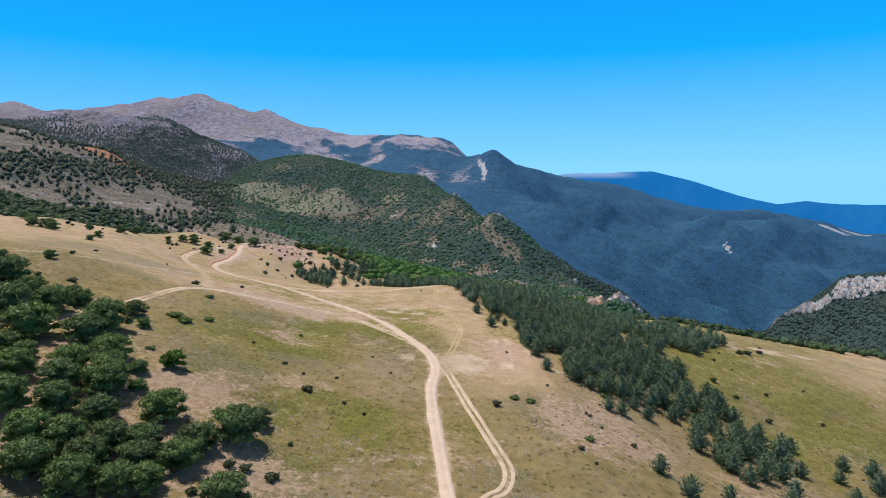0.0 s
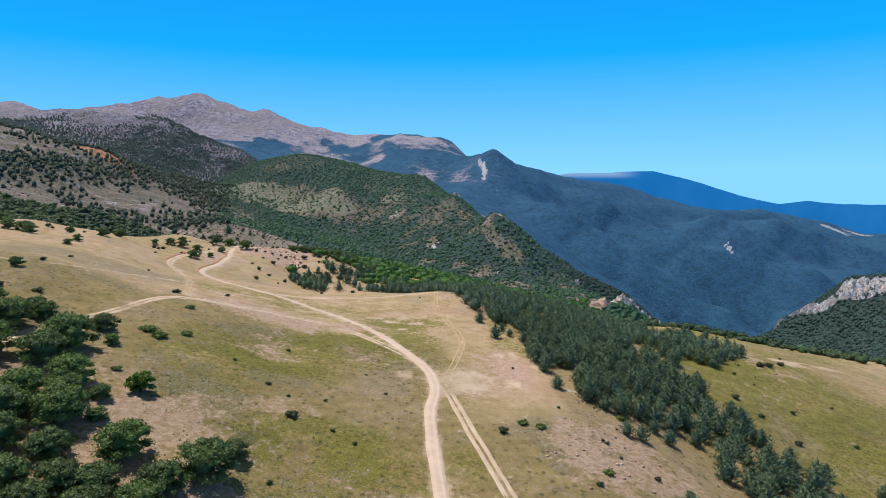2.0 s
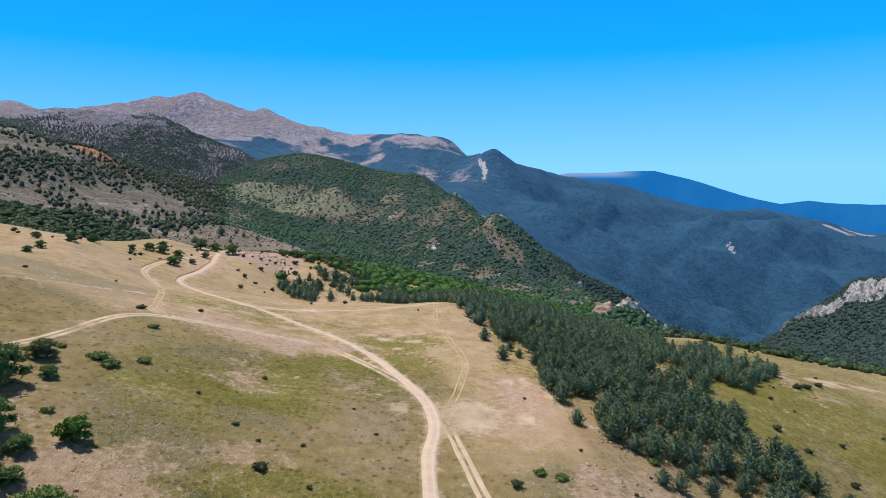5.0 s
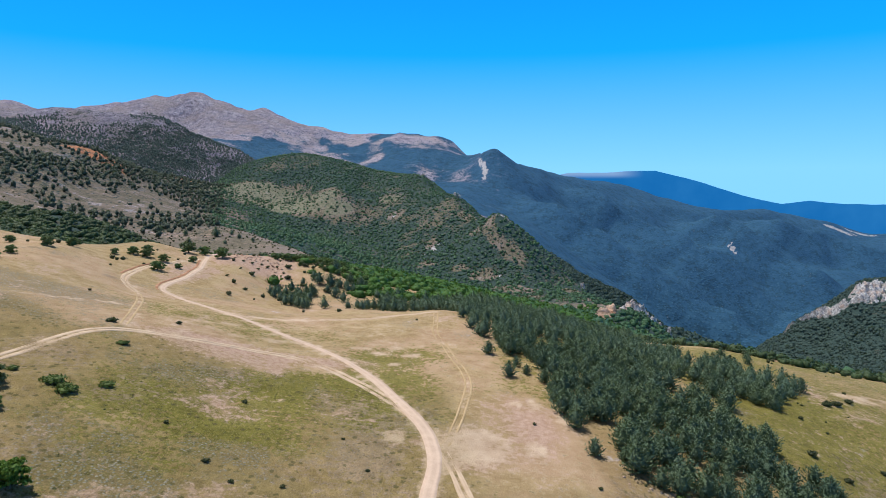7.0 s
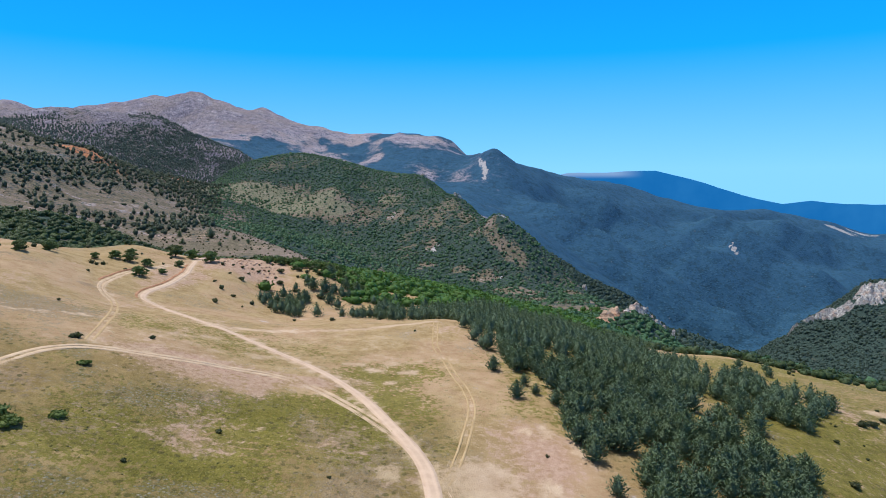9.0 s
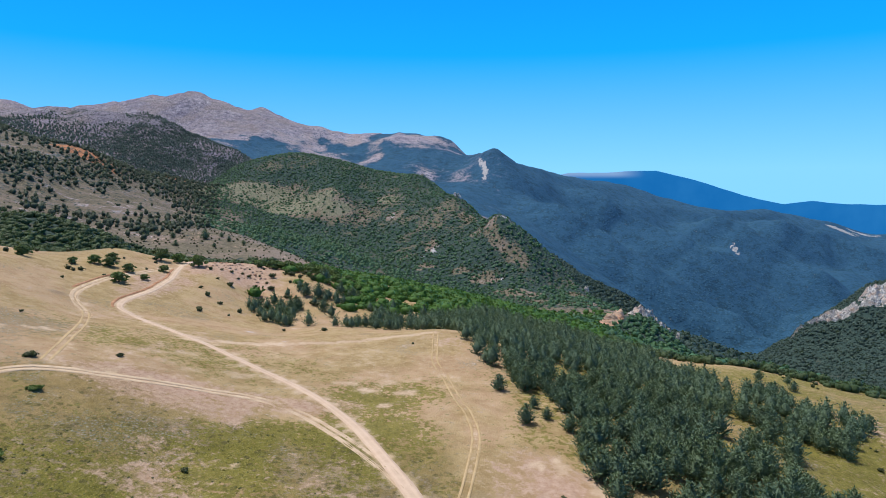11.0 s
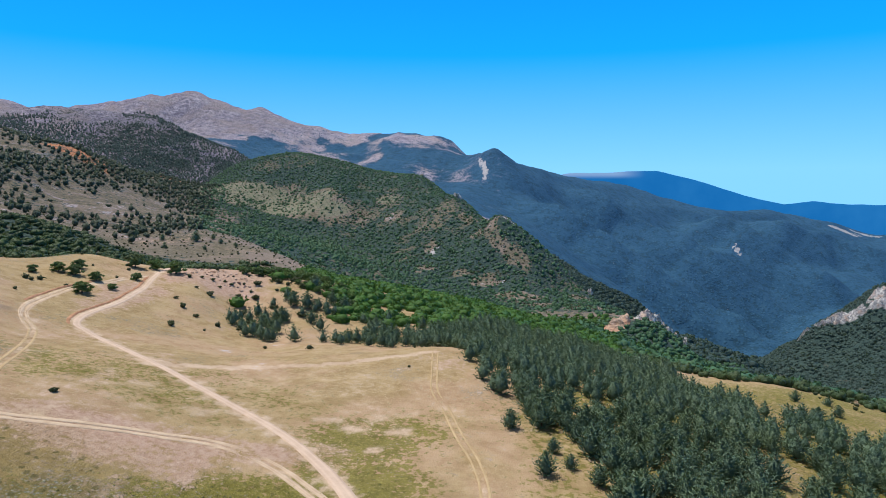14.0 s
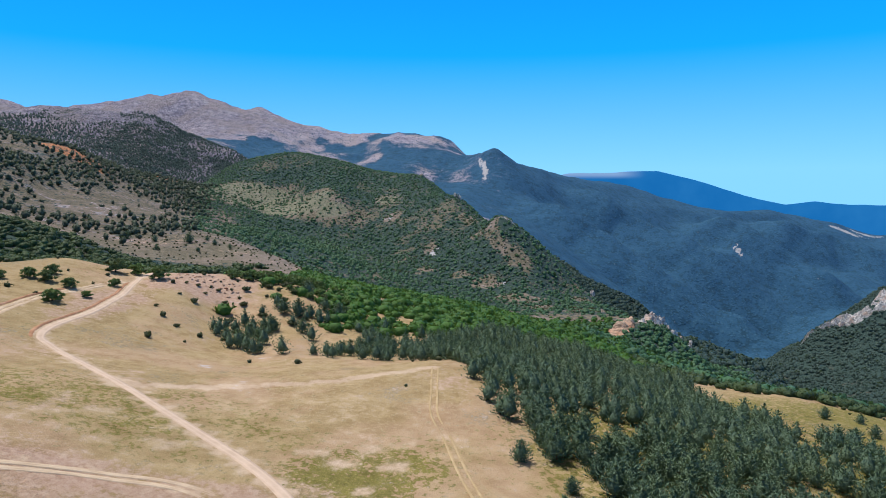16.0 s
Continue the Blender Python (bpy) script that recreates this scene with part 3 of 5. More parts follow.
LINES = {k: curve_points(v) for k, v in (("main", MAIN_ROAD), ("east", EAST_TRACK), ("rim", RIM_TRACK), ("west", WEST_TRACK), ("loop", LOOP_TRACK), ("foot", LOOP_FOOT))}
for k, v in FAINT.items():
    LINES["faint_" + k] = curve_points(v)

COLS, ROWS = 560, 590
LOG0, LOG1 = math.log(140.0), math.log(5200.0)
_a, _v = np.meshgrid(np.linspace(-1.0, 1.0, COLS), np.linspace(LOG0, LOG1, ROWS))
GY = np.exp(_v) - 260.0
GX = _a * (GY + 260.0)
GZ = height(GX, GY)


def ground_z(x, y):
    """Height of the built sheet."""
    x, y = np.asarray(x, float), np.asarray(y, float)
    c = np.clip((x / (y + 260.0) + 1.0) / 2.0 * (COLS - 1), 0, COLS - 1.001)
    r = np.clip((np.log(y + 260.0) - LOG0) / (LOG1 - LOG0) * (ROWS - 1), 0, ROWS - 1.001)
    ci, ri = c.astype(int), r.astype(int)
    fc, fr = c - ci, r - ri
    return (GZ[ri, ci] * (1 - fc) + GZ[ri, ci + 1] * fc) * (1 - fr) + (GZ[ri + 1, ci] * (1 - fc) + GZ[ri + 1, ci + 1] * fc) * fr


# what covers the land, as masks from 0 to 1
def meadow_spots(x, y):
    s = np.maximum(spot(x, y, -450, 1590, 130, 100), spot(x, y, -540, 1530, 60, 80))
    s = np.maximum(s, np.maximum(spot(x, y, -330, 1520, 120, 62, -20), spot(x, y, -230, 1450, 40, 26)))
    return np.maximum(s, spot(x, y, -118, 1514, 34, 24))


def scree_spots(x, y):
    """Bare gaps down the steep flank of the wooded hill."""
    s = np.zeros(np.shape(x))
    for cx, cy, rx, ry, turn in ((70, 1225, 20, 40, 20), (92, 1160, 13, 44, 20), (50, 1310, 14, 30, 20), (120, 1120, 16, 30, 20), (-47, 1200, 30, 26, 10), (-14, 1232, 18, 30, 0), (-74, 1118, 40, 14, 0), (-19, 1150, 26, 18, 0),
                                 (42, 1115, 36, 16, 0), (74, 1080, 34, 18, 0), (116, 1004, 46, 20, -10), (150, 950, 40, 22, 0), (180, 893, 34, 18, 0), (205, 1050, 16, 20, 0), (225, 900, 20, 26, 0), (-102, 1420, 18, 18, 0), (-175, 1440, 20, 20, 0)):
        s = np.maximum(s, spot(x, y, cx, cy, rx, ry, turn))
    return s


def cover(x, y, z):
    m = {}
    swell, patch = fbm(x, y, 60, 4, 41), fbm(x, y, 22, 3, 47)
    near = 1 - ramp(y, 430, 520)
    g = spot(x, y, -38, 185, 40, 26) + spot(x, y, -12, 205, 14, 30, 20) + 0.8 * spot(x, y, -30, 130, 36, 22) + spot(x, y, 6, 150, 7, 26)
    g = g + 0.8 * spot(x, y, 115, 215, 40, 55) + 0.7 * spot(x, y, 60, 240, 50, 60) + 0.7 * spot(x, y, -12, 234, 13, 9) + 0.9 * spot(x, y, 128, 305, 70, 50) + 0.25 * spot(x, y, 118, 215, 55, 75)
    g = g + 0.6 * spot(x, y, -30, 209, 10, 5) + 0.6 * spot(x, y, -17, 187, 6, 8) + 0.6 * spot(x, y, -39, 173, 9, 5) + 0.6 * spot(x, y, -54, 155, 12, 7) + 0.5 * spot(x, y, -15, 213, 7, 4)
    g = g + 0.6 * spot(x, y, -70, 250, 40, 20) - 0.5 * spot(x, y, -8, 270, 30, 20)
    m["green"] = np.clip(0.04 + 0.5 * meadow_spots(x, y) + 0.62 * g + (0.7 * swell + 0.6 * patch + 0.35 * fbm(x, y, 9, 2, 45)) * (1 - 0.55 * ramp(y, 206, 222) * near), 0, 1) * (1 - 0.45 * ramp(y, 500, 700))
    m["green"] = np.maximum(m["green"], 0.72 * meadow_spots(x, y) * (1 + 0.4 * fbm(x, y, 50, 3, 43)))
    so = 0.9 * spot(x, y, 38, 145, 16, 20) + 1.2 * spot(x, y, -100, 388, 30, 22) + 0.8 * spot(x, y, -112, 340, 10, 40) + 0.7 * spot(x, y, -70, 120, 34, 26)
    so = so + 0.4 * spot(x, y, -80, 124, 34, 28) + 0.7 * spot(x, y, -38, 108, 14, 12) + 0.75 * spot(x, y, -75, 430, 26, 36) + 0.7 * spot(x, y, -58, 214, 26, 7, -10) + 0.65 * spot(x, y, -44, 221, 22, 5)
    so = so + 0.7 * spot(x, y, -34, 150, 10, 6) + 0.7 * spot(x, y, -47, 182, 10, 5) + 0.8 * spot(x, y, 0, 175, 12, 10) + 0.5 * spot(x, y, 14, 190, 12, 20) + 0.6 * spot(x, y, -25, 222, 10, 8) 
    m["soil"] = np.clip(0.08 + 0.6 * so + 0.55 * fbm(x, y, 24, 4, 51), 0, 1) * (1 - 0.75 * ramp(y, 800, 900))
    m["sage"] = np.clip(0.10 + 0.7 * fbm(x, y, 16, 4, 61) + 0.4 * spot(x, y, -25, 118, 30, 18) + 0.55 * spot(x, y, -53, 149, 12, 6) + 0.5 * spot(x, y, -40, 165, 9, 6) + 0.4 * spot(x, y, -29, 197, 5, 5) + 0.4 * spot(x, y, -55, 199, 6, 4) + 0.45 * spot(x, y, 30, 150, 14, 16)
                        + 0.6 * spot(x, y, -130, 238, 40, 14) + 0.4 * spot(x, y, 8, 112, 10, 14) + 0.3 * spot(x, y, -92, 305, 14, 10), 0, 1) * near
    lush = (1 - ramp(y + 0.05 * x + 10 * patch, 202, 216)) * (1 - spot(x, y, 14, 196, 14, 34)) * (1 - ramp(x, 4, 10) * (1 - ramp(x, 26, 34)) * ramp(y, 150, 166))
    lush = np.maximum(lush, 0.6 * spot(x, y, 118, 235, 60, 90)) * (1 - 0.7 * spot(x, y, -42, 184, 11, 7)) * (1 - 0.6 * spot(x, y, -63, 167, 8, 5))
    m["lush"] = np.clip(lush * (0.85 + 0.4 * swell), 0, 1)
    m["sage"] = np.clip(m["sage"] + 0.12 * m["lush"], 0, 1)
    br = spot(x, y, -24, 194, 9, 8) + spot(x, y, -15, 170, 7, 9) + 0.8 * spot(x, y, -46, 201, 8, 5) + 0.7 * spot(x, y, -61, 188, 9, 7) + 0.6 * spot(x, y, 32, 160, 9, 9)
    m["brush"] = np.clip(0.30 + 0.85 * fbm(x, y, 17, 4, 57) + 0.45 * br - 0.5 * spot(x, y, -42, 184, 10, 6), 0, 1) * m["lush"]
    m["alp"] = ramp(y + 20 * patch, 440, 520)
    m["heath"] = np.clip(1.2 * spot(x, y, -655, 1262, 70, 42, -10) + 0.8 * spot(x, y, -620, 1560, 40, 40) + 0.15 * spot(x, y, -110, 355, 3, 45, 5), 0, 1)
    w = np.zeros(x.shape)
    n = (y < 440) & (np.abs(x) < 240)
    xn, yn = x[n], y[n]
    wn = 0.85 * (1 - ramp(near_line(xn, yn, LINES["main"]), 1.0, 2.9))
    for k, half, much in (("east", 2.6, 0.55), ("rim", 2.2, 0.4), ("west", 3.0, 0.55), ("loop", 3.2, 0.6), ("foot", 3.6, 0.55), ("faint_a", 3.0, 1.2), ("faint_b", 1.7, 0.6),
                          ("faint_c", 3.0, 0.55), ("faint_d", 2.0, 0.6), ("faint_e", 2.0, 0.55), ("faint_f", 2.4, 0.5)):
        wn = np.maximum(wn, much * (1 - ramp(near_line(xn, yn, LINES[k]), 0.4, half)))
    for cx, cy, rx, ry in ((-19.5, 235.5, 3.2, 1.3), (-10, 235.5, 3.4, 1.6), (-14, 226.5, 1.6, 1.0), (21, 200, 1.6, 4), (26, 192, 1.5, 4), (135, 258, 9, 5), (150, 263, 12, 3),
                           (-10, 180, 2.6, 4), (-36, 191, 1.3, 1.6), (-15, 193, 1.9, 1), (17, 200, 2, 2.6), (18, 178, 3, 4)):
        wn = np.maximum(wn, 0.72 * spot(xn, yn, cx, cy, rx, ry))
    wn = np.maximum(wn, 0.75 * spot(xn, yn, 6, 178, 8, 10))
    w[n] = wn
    m["wear"] = w
    # woods and bare rock beyond the plateau
    u = x / y
    hill = ramp(y, 800, 900) * ramp(u, -0.33, -0.27) * (1 - ramp(y, 2050, 2250))
    hill = np.maximum(hill, ramp(y, 1250, 1500) * ramp(u, -0.42, -0.36) * (1 - ramp(y, 2050, 2250)))
    open_land = np.maximum(meadow_spots(x, y) * (0.95 + 1.1 * fbm(x, y, 60, 4, 70)), scree_spots(x, y) * (0.66 + 1.9 * fbm(x, y, 30, 4, 71)))
    hill = hill * (1 - np.clip(open_land, 0, 1))
    m["wood"] = np.clip(hill * (0.84 + 0.42 * fbm(x, y, 110, 4, 73)), 0, 1)
    green_wood = ramp(y, 440, 470) * (1 - ramp(y, 760, 860)) * ramp(u, -0.17, -0.11)
    belt = 0.95 * ramp(x, -620, -520) * (1 - ramp(x, -170, -140)) * ramp(y, 455, 485) * (1 - ramp(y, 640, 690))
    east = ramp(u, 0.27, 0.31) * ramp(y, 400, 440)
    m["wood"] = np.maximum(m["wood"], 0.85 * np.maximum(np.maximum(green_wood, belt), east * (1 - ramp(y, 1600, 1900))))
    m["wood"] = np.maximum(m["wood"], 0.47 * ramp(y, 700, 820) * ramp(-u, 0.27, 0.34) * (1 - ramp(y, 1700, 2000)) * (1 + 0.5 * fbm(x, y, 120, 3, 17)))
    m["wood"] = np.maximum(m["wood"], np.maximum(0.14 * meadow_spots(x, y), 0.20 * scree_spots(x, y)))
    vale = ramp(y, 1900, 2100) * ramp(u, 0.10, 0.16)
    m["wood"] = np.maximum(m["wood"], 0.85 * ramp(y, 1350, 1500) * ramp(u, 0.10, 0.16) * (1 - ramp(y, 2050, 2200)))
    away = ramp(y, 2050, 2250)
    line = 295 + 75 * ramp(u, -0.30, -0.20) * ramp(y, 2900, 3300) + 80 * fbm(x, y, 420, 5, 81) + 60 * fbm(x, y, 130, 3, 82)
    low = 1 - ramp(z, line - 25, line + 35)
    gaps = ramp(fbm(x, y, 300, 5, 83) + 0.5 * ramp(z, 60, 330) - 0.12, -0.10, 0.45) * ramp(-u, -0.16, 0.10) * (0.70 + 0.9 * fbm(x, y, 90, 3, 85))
    # far woods, drawn in colours that carry painted haze
    m["hazy_fir"] = np.clip(np.maximum(vale, away) * low * (1 - 0.52 * np.maximum(gaps, (1 - ramp(y, 2750, 3100)) * ramp(-u, 0.05, 0.2) * (0.62 + 0.7 * fbm(x, y, 240, 4, 84)))), 0, 1)
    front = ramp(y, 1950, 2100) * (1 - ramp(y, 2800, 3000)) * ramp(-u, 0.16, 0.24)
    m["hazy_fir"] = m["hazy_fir"] * (1 - front)
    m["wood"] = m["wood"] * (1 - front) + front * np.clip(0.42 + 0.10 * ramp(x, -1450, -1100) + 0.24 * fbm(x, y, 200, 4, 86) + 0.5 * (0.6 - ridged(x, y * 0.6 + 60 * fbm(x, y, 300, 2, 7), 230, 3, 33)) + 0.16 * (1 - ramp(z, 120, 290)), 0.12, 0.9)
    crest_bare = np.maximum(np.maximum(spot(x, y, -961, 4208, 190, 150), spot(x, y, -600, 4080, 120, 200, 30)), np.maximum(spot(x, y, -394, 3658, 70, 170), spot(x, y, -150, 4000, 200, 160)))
    m["hazy_fir"] = m["hazy_fir"] * (1 - 0.50 * crest_bare * (0.7 + 0.8 * fbm(x, y, 120, 4, 88)))
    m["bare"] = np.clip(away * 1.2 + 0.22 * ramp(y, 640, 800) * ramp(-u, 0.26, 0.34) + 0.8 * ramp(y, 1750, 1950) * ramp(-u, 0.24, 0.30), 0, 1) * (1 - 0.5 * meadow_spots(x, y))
    r = np.maximum(1.2 * (1 - ramp(np.abs(x - 190) / (10 + 0.105 * np.clip(3400 - y, 0, 400)), 0.7, 1.15)) * ramp(y, 3060, 3120) * (1 - ramp(y, 3360, 3400)), 0.5 * spot(x, y, 690, 2990, 30, 60)) * (0.36 + 1.5 * fbm(x * 4, y * 0.3, 70, 2, 91))
    r = np.maximum(r, 0.95 * spot(x, y, 1478, 3275, 15, 36, 20))
    r = np.maximum(r, 0.30 * ramp(scree_spots(x, y) * (0.5 + fbm(x, y, 16, 3, 97)), 0.42, 0.8))
    r = np.maximum(r, 0.95 * np.maximum(spot(x, y, 2660, 4240, 150, 40), spot(x, y, 2850, 4362, 140, 34)) * (0.75 + 0.9 * fbm(x, y, 110, 3, 98)))
    m["rock"] = np.clip(r, 0, 1)
    m["wear"] = np.maximum(m["wear"], 0.20 * spot(x, y, -62, 246, 55, 42) + 0.14 * spot(x, y, 0, 262, 30, 34))
    return m


COVER = cover(GX, GY, GZ)
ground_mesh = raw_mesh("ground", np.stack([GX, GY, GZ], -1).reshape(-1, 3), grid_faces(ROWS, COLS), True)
for name, keys in (("cover_a", ("green", "soil", "bare")), ("cover_b", ("wood", "rock", "hazy_fir")), ("cover_c", ("wear", "sage", "heath")), ("cover_d", ("brush", "lush", "alp"))):
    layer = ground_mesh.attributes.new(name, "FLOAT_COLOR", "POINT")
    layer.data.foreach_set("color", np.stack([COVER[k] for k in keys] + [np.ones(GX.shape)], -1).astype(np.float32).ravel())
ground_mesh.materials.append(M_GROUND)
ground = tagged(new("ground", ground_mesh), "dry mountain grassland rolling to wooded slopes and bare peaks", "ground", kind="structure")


def strip(line, half, lift, rng, ragged=0.18):
    """Cross-sections of a road laid on the ground: points and the place across, from -1 to 1."""
    d = np.gradient(line, axis=0)
    d /= np.linalg.norm(d, axis=1)[:, None] + 1e-9
    side = np.stack([d[:, 1], -d[:, 0]], 1)
    half = np.broadcast_to(half, (len(line),))
    graded = half.max() > 0.9
    across = np.array([-1.12, -1.0, -0.5, 0.0, 0.5, 1.0, 1.12])
    shift = rng.uniform(0, 500, 2)
    wob = np.stack([ragged * 1.4 * fbm(line[:, 0] + shift[0], line[:, 1] + shift[1] + 40 * e, 11, 4, 61 + e) for e in (0, 1)], 1)
    co = []
    for k, a in enumerate(across):
        off = a * half + (wob[:, 0] if k < 2 else wob[:, 1] if k > 4 else 0) * half
        p = line + side * np.reshape(off, (-1, 1))
        up = lift + (0.0 if graded else 0.16 * fbm(p[:, 0], p[:, 1], 7, 3, 23))
        level = ground_z(p[:, 0], p[:, 1])
        if graded:  # a graded bed
            level = np.convolve(np.pad(level, 4, "edge"), np.ones(9) / 9, "valid")
        z = level + (up if 0 < k < 6 else -0.25) - (0.05 if k in (2, 4) else 0)
        co.append(np.column_stack([p, z]))
    return np.stack(co, 1).reshape(-1, 3), np.tile(across, len(line))


def road(name, key, halves, gauge, material, label, seed):
    """A road of one bed (gauge 0) or of two wheel tracks."""
    rng = np.random.default_rng(seed)
    line = LINES[key]
    d = np.gradient(line, axis=0)
    d /= np.linalg.norm(d, axis=1)[:, None] + 1e-9
    side = np.stack([d[:, 1], -d[:, 0]], 1)
    co, faces, across, base = [], [], [], 0
    for s in ((0,) if gauge == 0 else (-gauge / 2, gauge / 2)):
        c, a = strip(line + side * s, halves, 0.12 if gauge == 0 else 0.09, rng, 0.18 if gauge == 0 else 0.45)
        co.append(c)
        across.append(a)
        faces.append(grid_faces(len(line), 7) + base)
        base += len(c)
    me = raw_mesh(name, np.vstack(co), np.vstack(faces), True)
    layer = me.attributes.new("across", "FLOAT", "POINT")
    layer.data.foreach_set("value", np.concatenate(across).astype(np.float32))
    me.materials.append(material)
    return tagged(new(name, me), label, "road", kind="structure")


road("road_main", "main", 1.40 - 0.42 * ramp(LINES["main"][:, 1], 185, 240), 0, M_ROAD, "pale pinkish dirt road winding over the dry plateau", 1)
road("road_east", "east", 0.43, 1.5, M_TRACK, "two-wheel dirt track curving through dry grass", 2)
road("road_rim", "rim", 0.20, 1.5, M_FAINT, "faint two-wheel track leading to the plateau rim", 3)
road("road_west", "west", 0.46, 1.6, M_TRACK, "worn two-wheel track crossing the stony pasture", 4)
road("road_loop", "loop", 0.50, 1.6, M_TRACK, "dirt track bending up beside the knoll", 5)

road("road_foot", "foot", 0.26, 1.6, M_FAINT, "faint wheel ruts through dry grass below the bend", 8)


def bank(name, line, out, tall, label, seed):
    """A low cut of bare earth along one side of a road."""
    rng = np.random.default_rng(seed)
    d = np.gradient(line, axis=0)
    d /= np.linalg.norm(d, axis=1)[:, None] + 1e-9
    side = np.stack([d[:, 1], -d[:, 0]], 1)
    n = len(line)
    grow = np.minimum(np.minimum(np.arange(n), np.arange(n)[::-1]) / 8, 1) * (0.75 + 0.5 * fbm(line[:, 0], line[:, 1], 9, 3, seed))
    rows = []
    for off, up in ((0.0, -0.2), (0.2, 0.35), (0.4, 0.9), (0.65, 1.0), (1.0, 0.6), (1.5, -0.2)):
        p = line + side * (out + math.copysign(off, out) + rng.uniform(-0.15, 0.15, n))[:, None]
        rows.append(np.column_stack([p, ground_z(p[:, 0], p[:, 1]) + up * tall * grow - 0.05]))
    me = raw_mesh(name, np.stack(rows, 1).reshape(-1, 3), grid_faces(n, 6), True)
    layer = me.attributes.new("across", "FLOAT", "POINT")
    layer.data.foreach_set("value", np.ones(n * 6, np.float32))
    me.materials.append(M_BANK)
    return tagged(new(name, me), label, "bank", kind="structure")


_main = LINES["main"]
bank("bank_road", _main[(_main[:, 1] > 288) & (_main[:, 0] < -100) & (_main[:, 1] < 372)], -1.5, 0.45, "low bank of reddish earth cut beside the road", 6)
_loop = LINES["loop"]
bank("bank_track", _loop[(_loop[:, 1] > 296) & (_loop[:, 1] < 345)], 1.6, 0.5, "reddish earth cut above the bending track", 7)

# ---- trees and shrubs ----
def ico(level=0):
    g = (1 + 5**0.5) / 2
    v = [(-1, g, 0), (1, g, 0), (-1, -g, 0), (1, -g, 0), (0, -1, g), (0, 1, g), (0, -1, -g), (0, 1, -g), (g, 0, -1), (g, 0, 1), (-g, 0, -1), (-g, 0, 1)]
    f = [(0, 11, 5), (0, 5, 1), (0, 1, 7), (0, 7, 10), (0, 10, 11), (1, 5, 9), (5, 11, 4), (11, 10, 2), (10, 7, 6), (7, 1, 8),
         (3, 9, 4), (3, 4, 2), (3, 2, 6), (3, 6, 8), (3, 8, 9), (4, 9, 5), (2, 4, 11), (6, 2, 10), (8, 6, 7), (9, 8, 1)]
    v = [Vector(p).normalized() for p in v]
    for _ in range(level):
        mids, nf = {}, []
        for a, b, c in f:
            k = []
            for p, q in ((a, b), (b, c), (c, a)):
                key = (min(p, q), max(p, q))
                if key not in mids:
                    mids[key] = len(v)
                    v.append((v[p] + v[q]).normalized())
                k.append(mids[key])
            nf += [(a, k[0], k[2]), (b, k[1], k[0]), (c, k[2], k[1]), tuple(k)]
        f = nf
    return np.array([tuple(p) for p in v]), np.array(f)


ICO0, ICO1 = ico(0), ico(1)


def pack(parts):
    """Several (points, triangles) as one."""
    co, fa, base = [], [], 0
    for c, f in parts:
        co.append(c)
        fa.append(np.asarray(f) + base)
        base += len(c)
    return np.vstack(co), np.vstack(fa)


def cards(centre, normal, size, rng, slim=0.62, jitter=0.75):
    """Small bent leaf clumps at the given places, facing about the given way."""
    n = len(centre)
    normal = normal + rng.normal(0, jitter, (n, 3))
    normal /= np.linalg.norm(normal, axis=1)[:, None] + 1e-9
    ref = rng.normal(0, 1, (n, 3))
    a = np.cross(normal, ref)
    a /= np.linalg.norm(a, axis=1)[:, None] + 1e-9
    b = np.cross(normal, a)
    s = (size * rng.uniform(0.6, 1.35, n))[:, None]
    co = np.stack([centre + a * s, centre + b * s * slim + normal * s * 0.2, centre - a * s, centre - b * s * slim + normal * s * 0.15], 1).reshape(-1, 3)
    k = np.arange(n)[:, None] * 4
    return co, np.vstack([k + [0, 1, 3], k + [1, 2, 3]])


def sprays(centre, along, size, rng, slim=0.34):
    """Needle tufts: narrow bent blades that point along the given way."""
    n = len(centre)
    a = along + rng.normal(0, 0.4, (n, 3))
    a /= np.linalg.norm(a, axis=1)[:, None]
    b = np.cross(a, rng.normal(0, 1, (n, 3)))
    b /= np.linalg.norm(b, axis=1)[:, None] + 1e-9
    up = np.cross(a, b)
    s = (size * rng.uniform(0.7, 1.3, n))[:, None]
    co = np.stack([centre + a * s, centre + b * s * slim + up * s * 0.12, centre - a * s * 0.7, centre - b * s * slim + up * s * 0.12], 1).reshape(-1, 3)
    k = np.arange(n)[:, None] * 4
    return co, np.vstack([k + [0, 1, 3], k + [1, 2, 3]])


def lobe(centre, radius, squash, rng, level=1, rough=0.16):
    v, f = ICO1 if level else ICO0
    co = v * (1 + rng.uniform(-rough, rough, len(v)))[:, None] * radius
    co[:, 2] *= squash
    return co + centre, f


def shell(centre, radius, squash, n, rng):
    """Places and outward ways spread over a lobe."""
    d = rng.normal(0, 1, (n, 3))
    d /= np.linalg.norm(d, axis=1)[:, None]
    d[:, 2] = np.abs(d[:, 2]) * 0.9 - 0.28 * (rng.random(n) < 0.4)
    p = d * radius * rng.uniform(0.62, 1.34, n)[:, None]
    p[:, 2] *= squash
    return p + centre, d


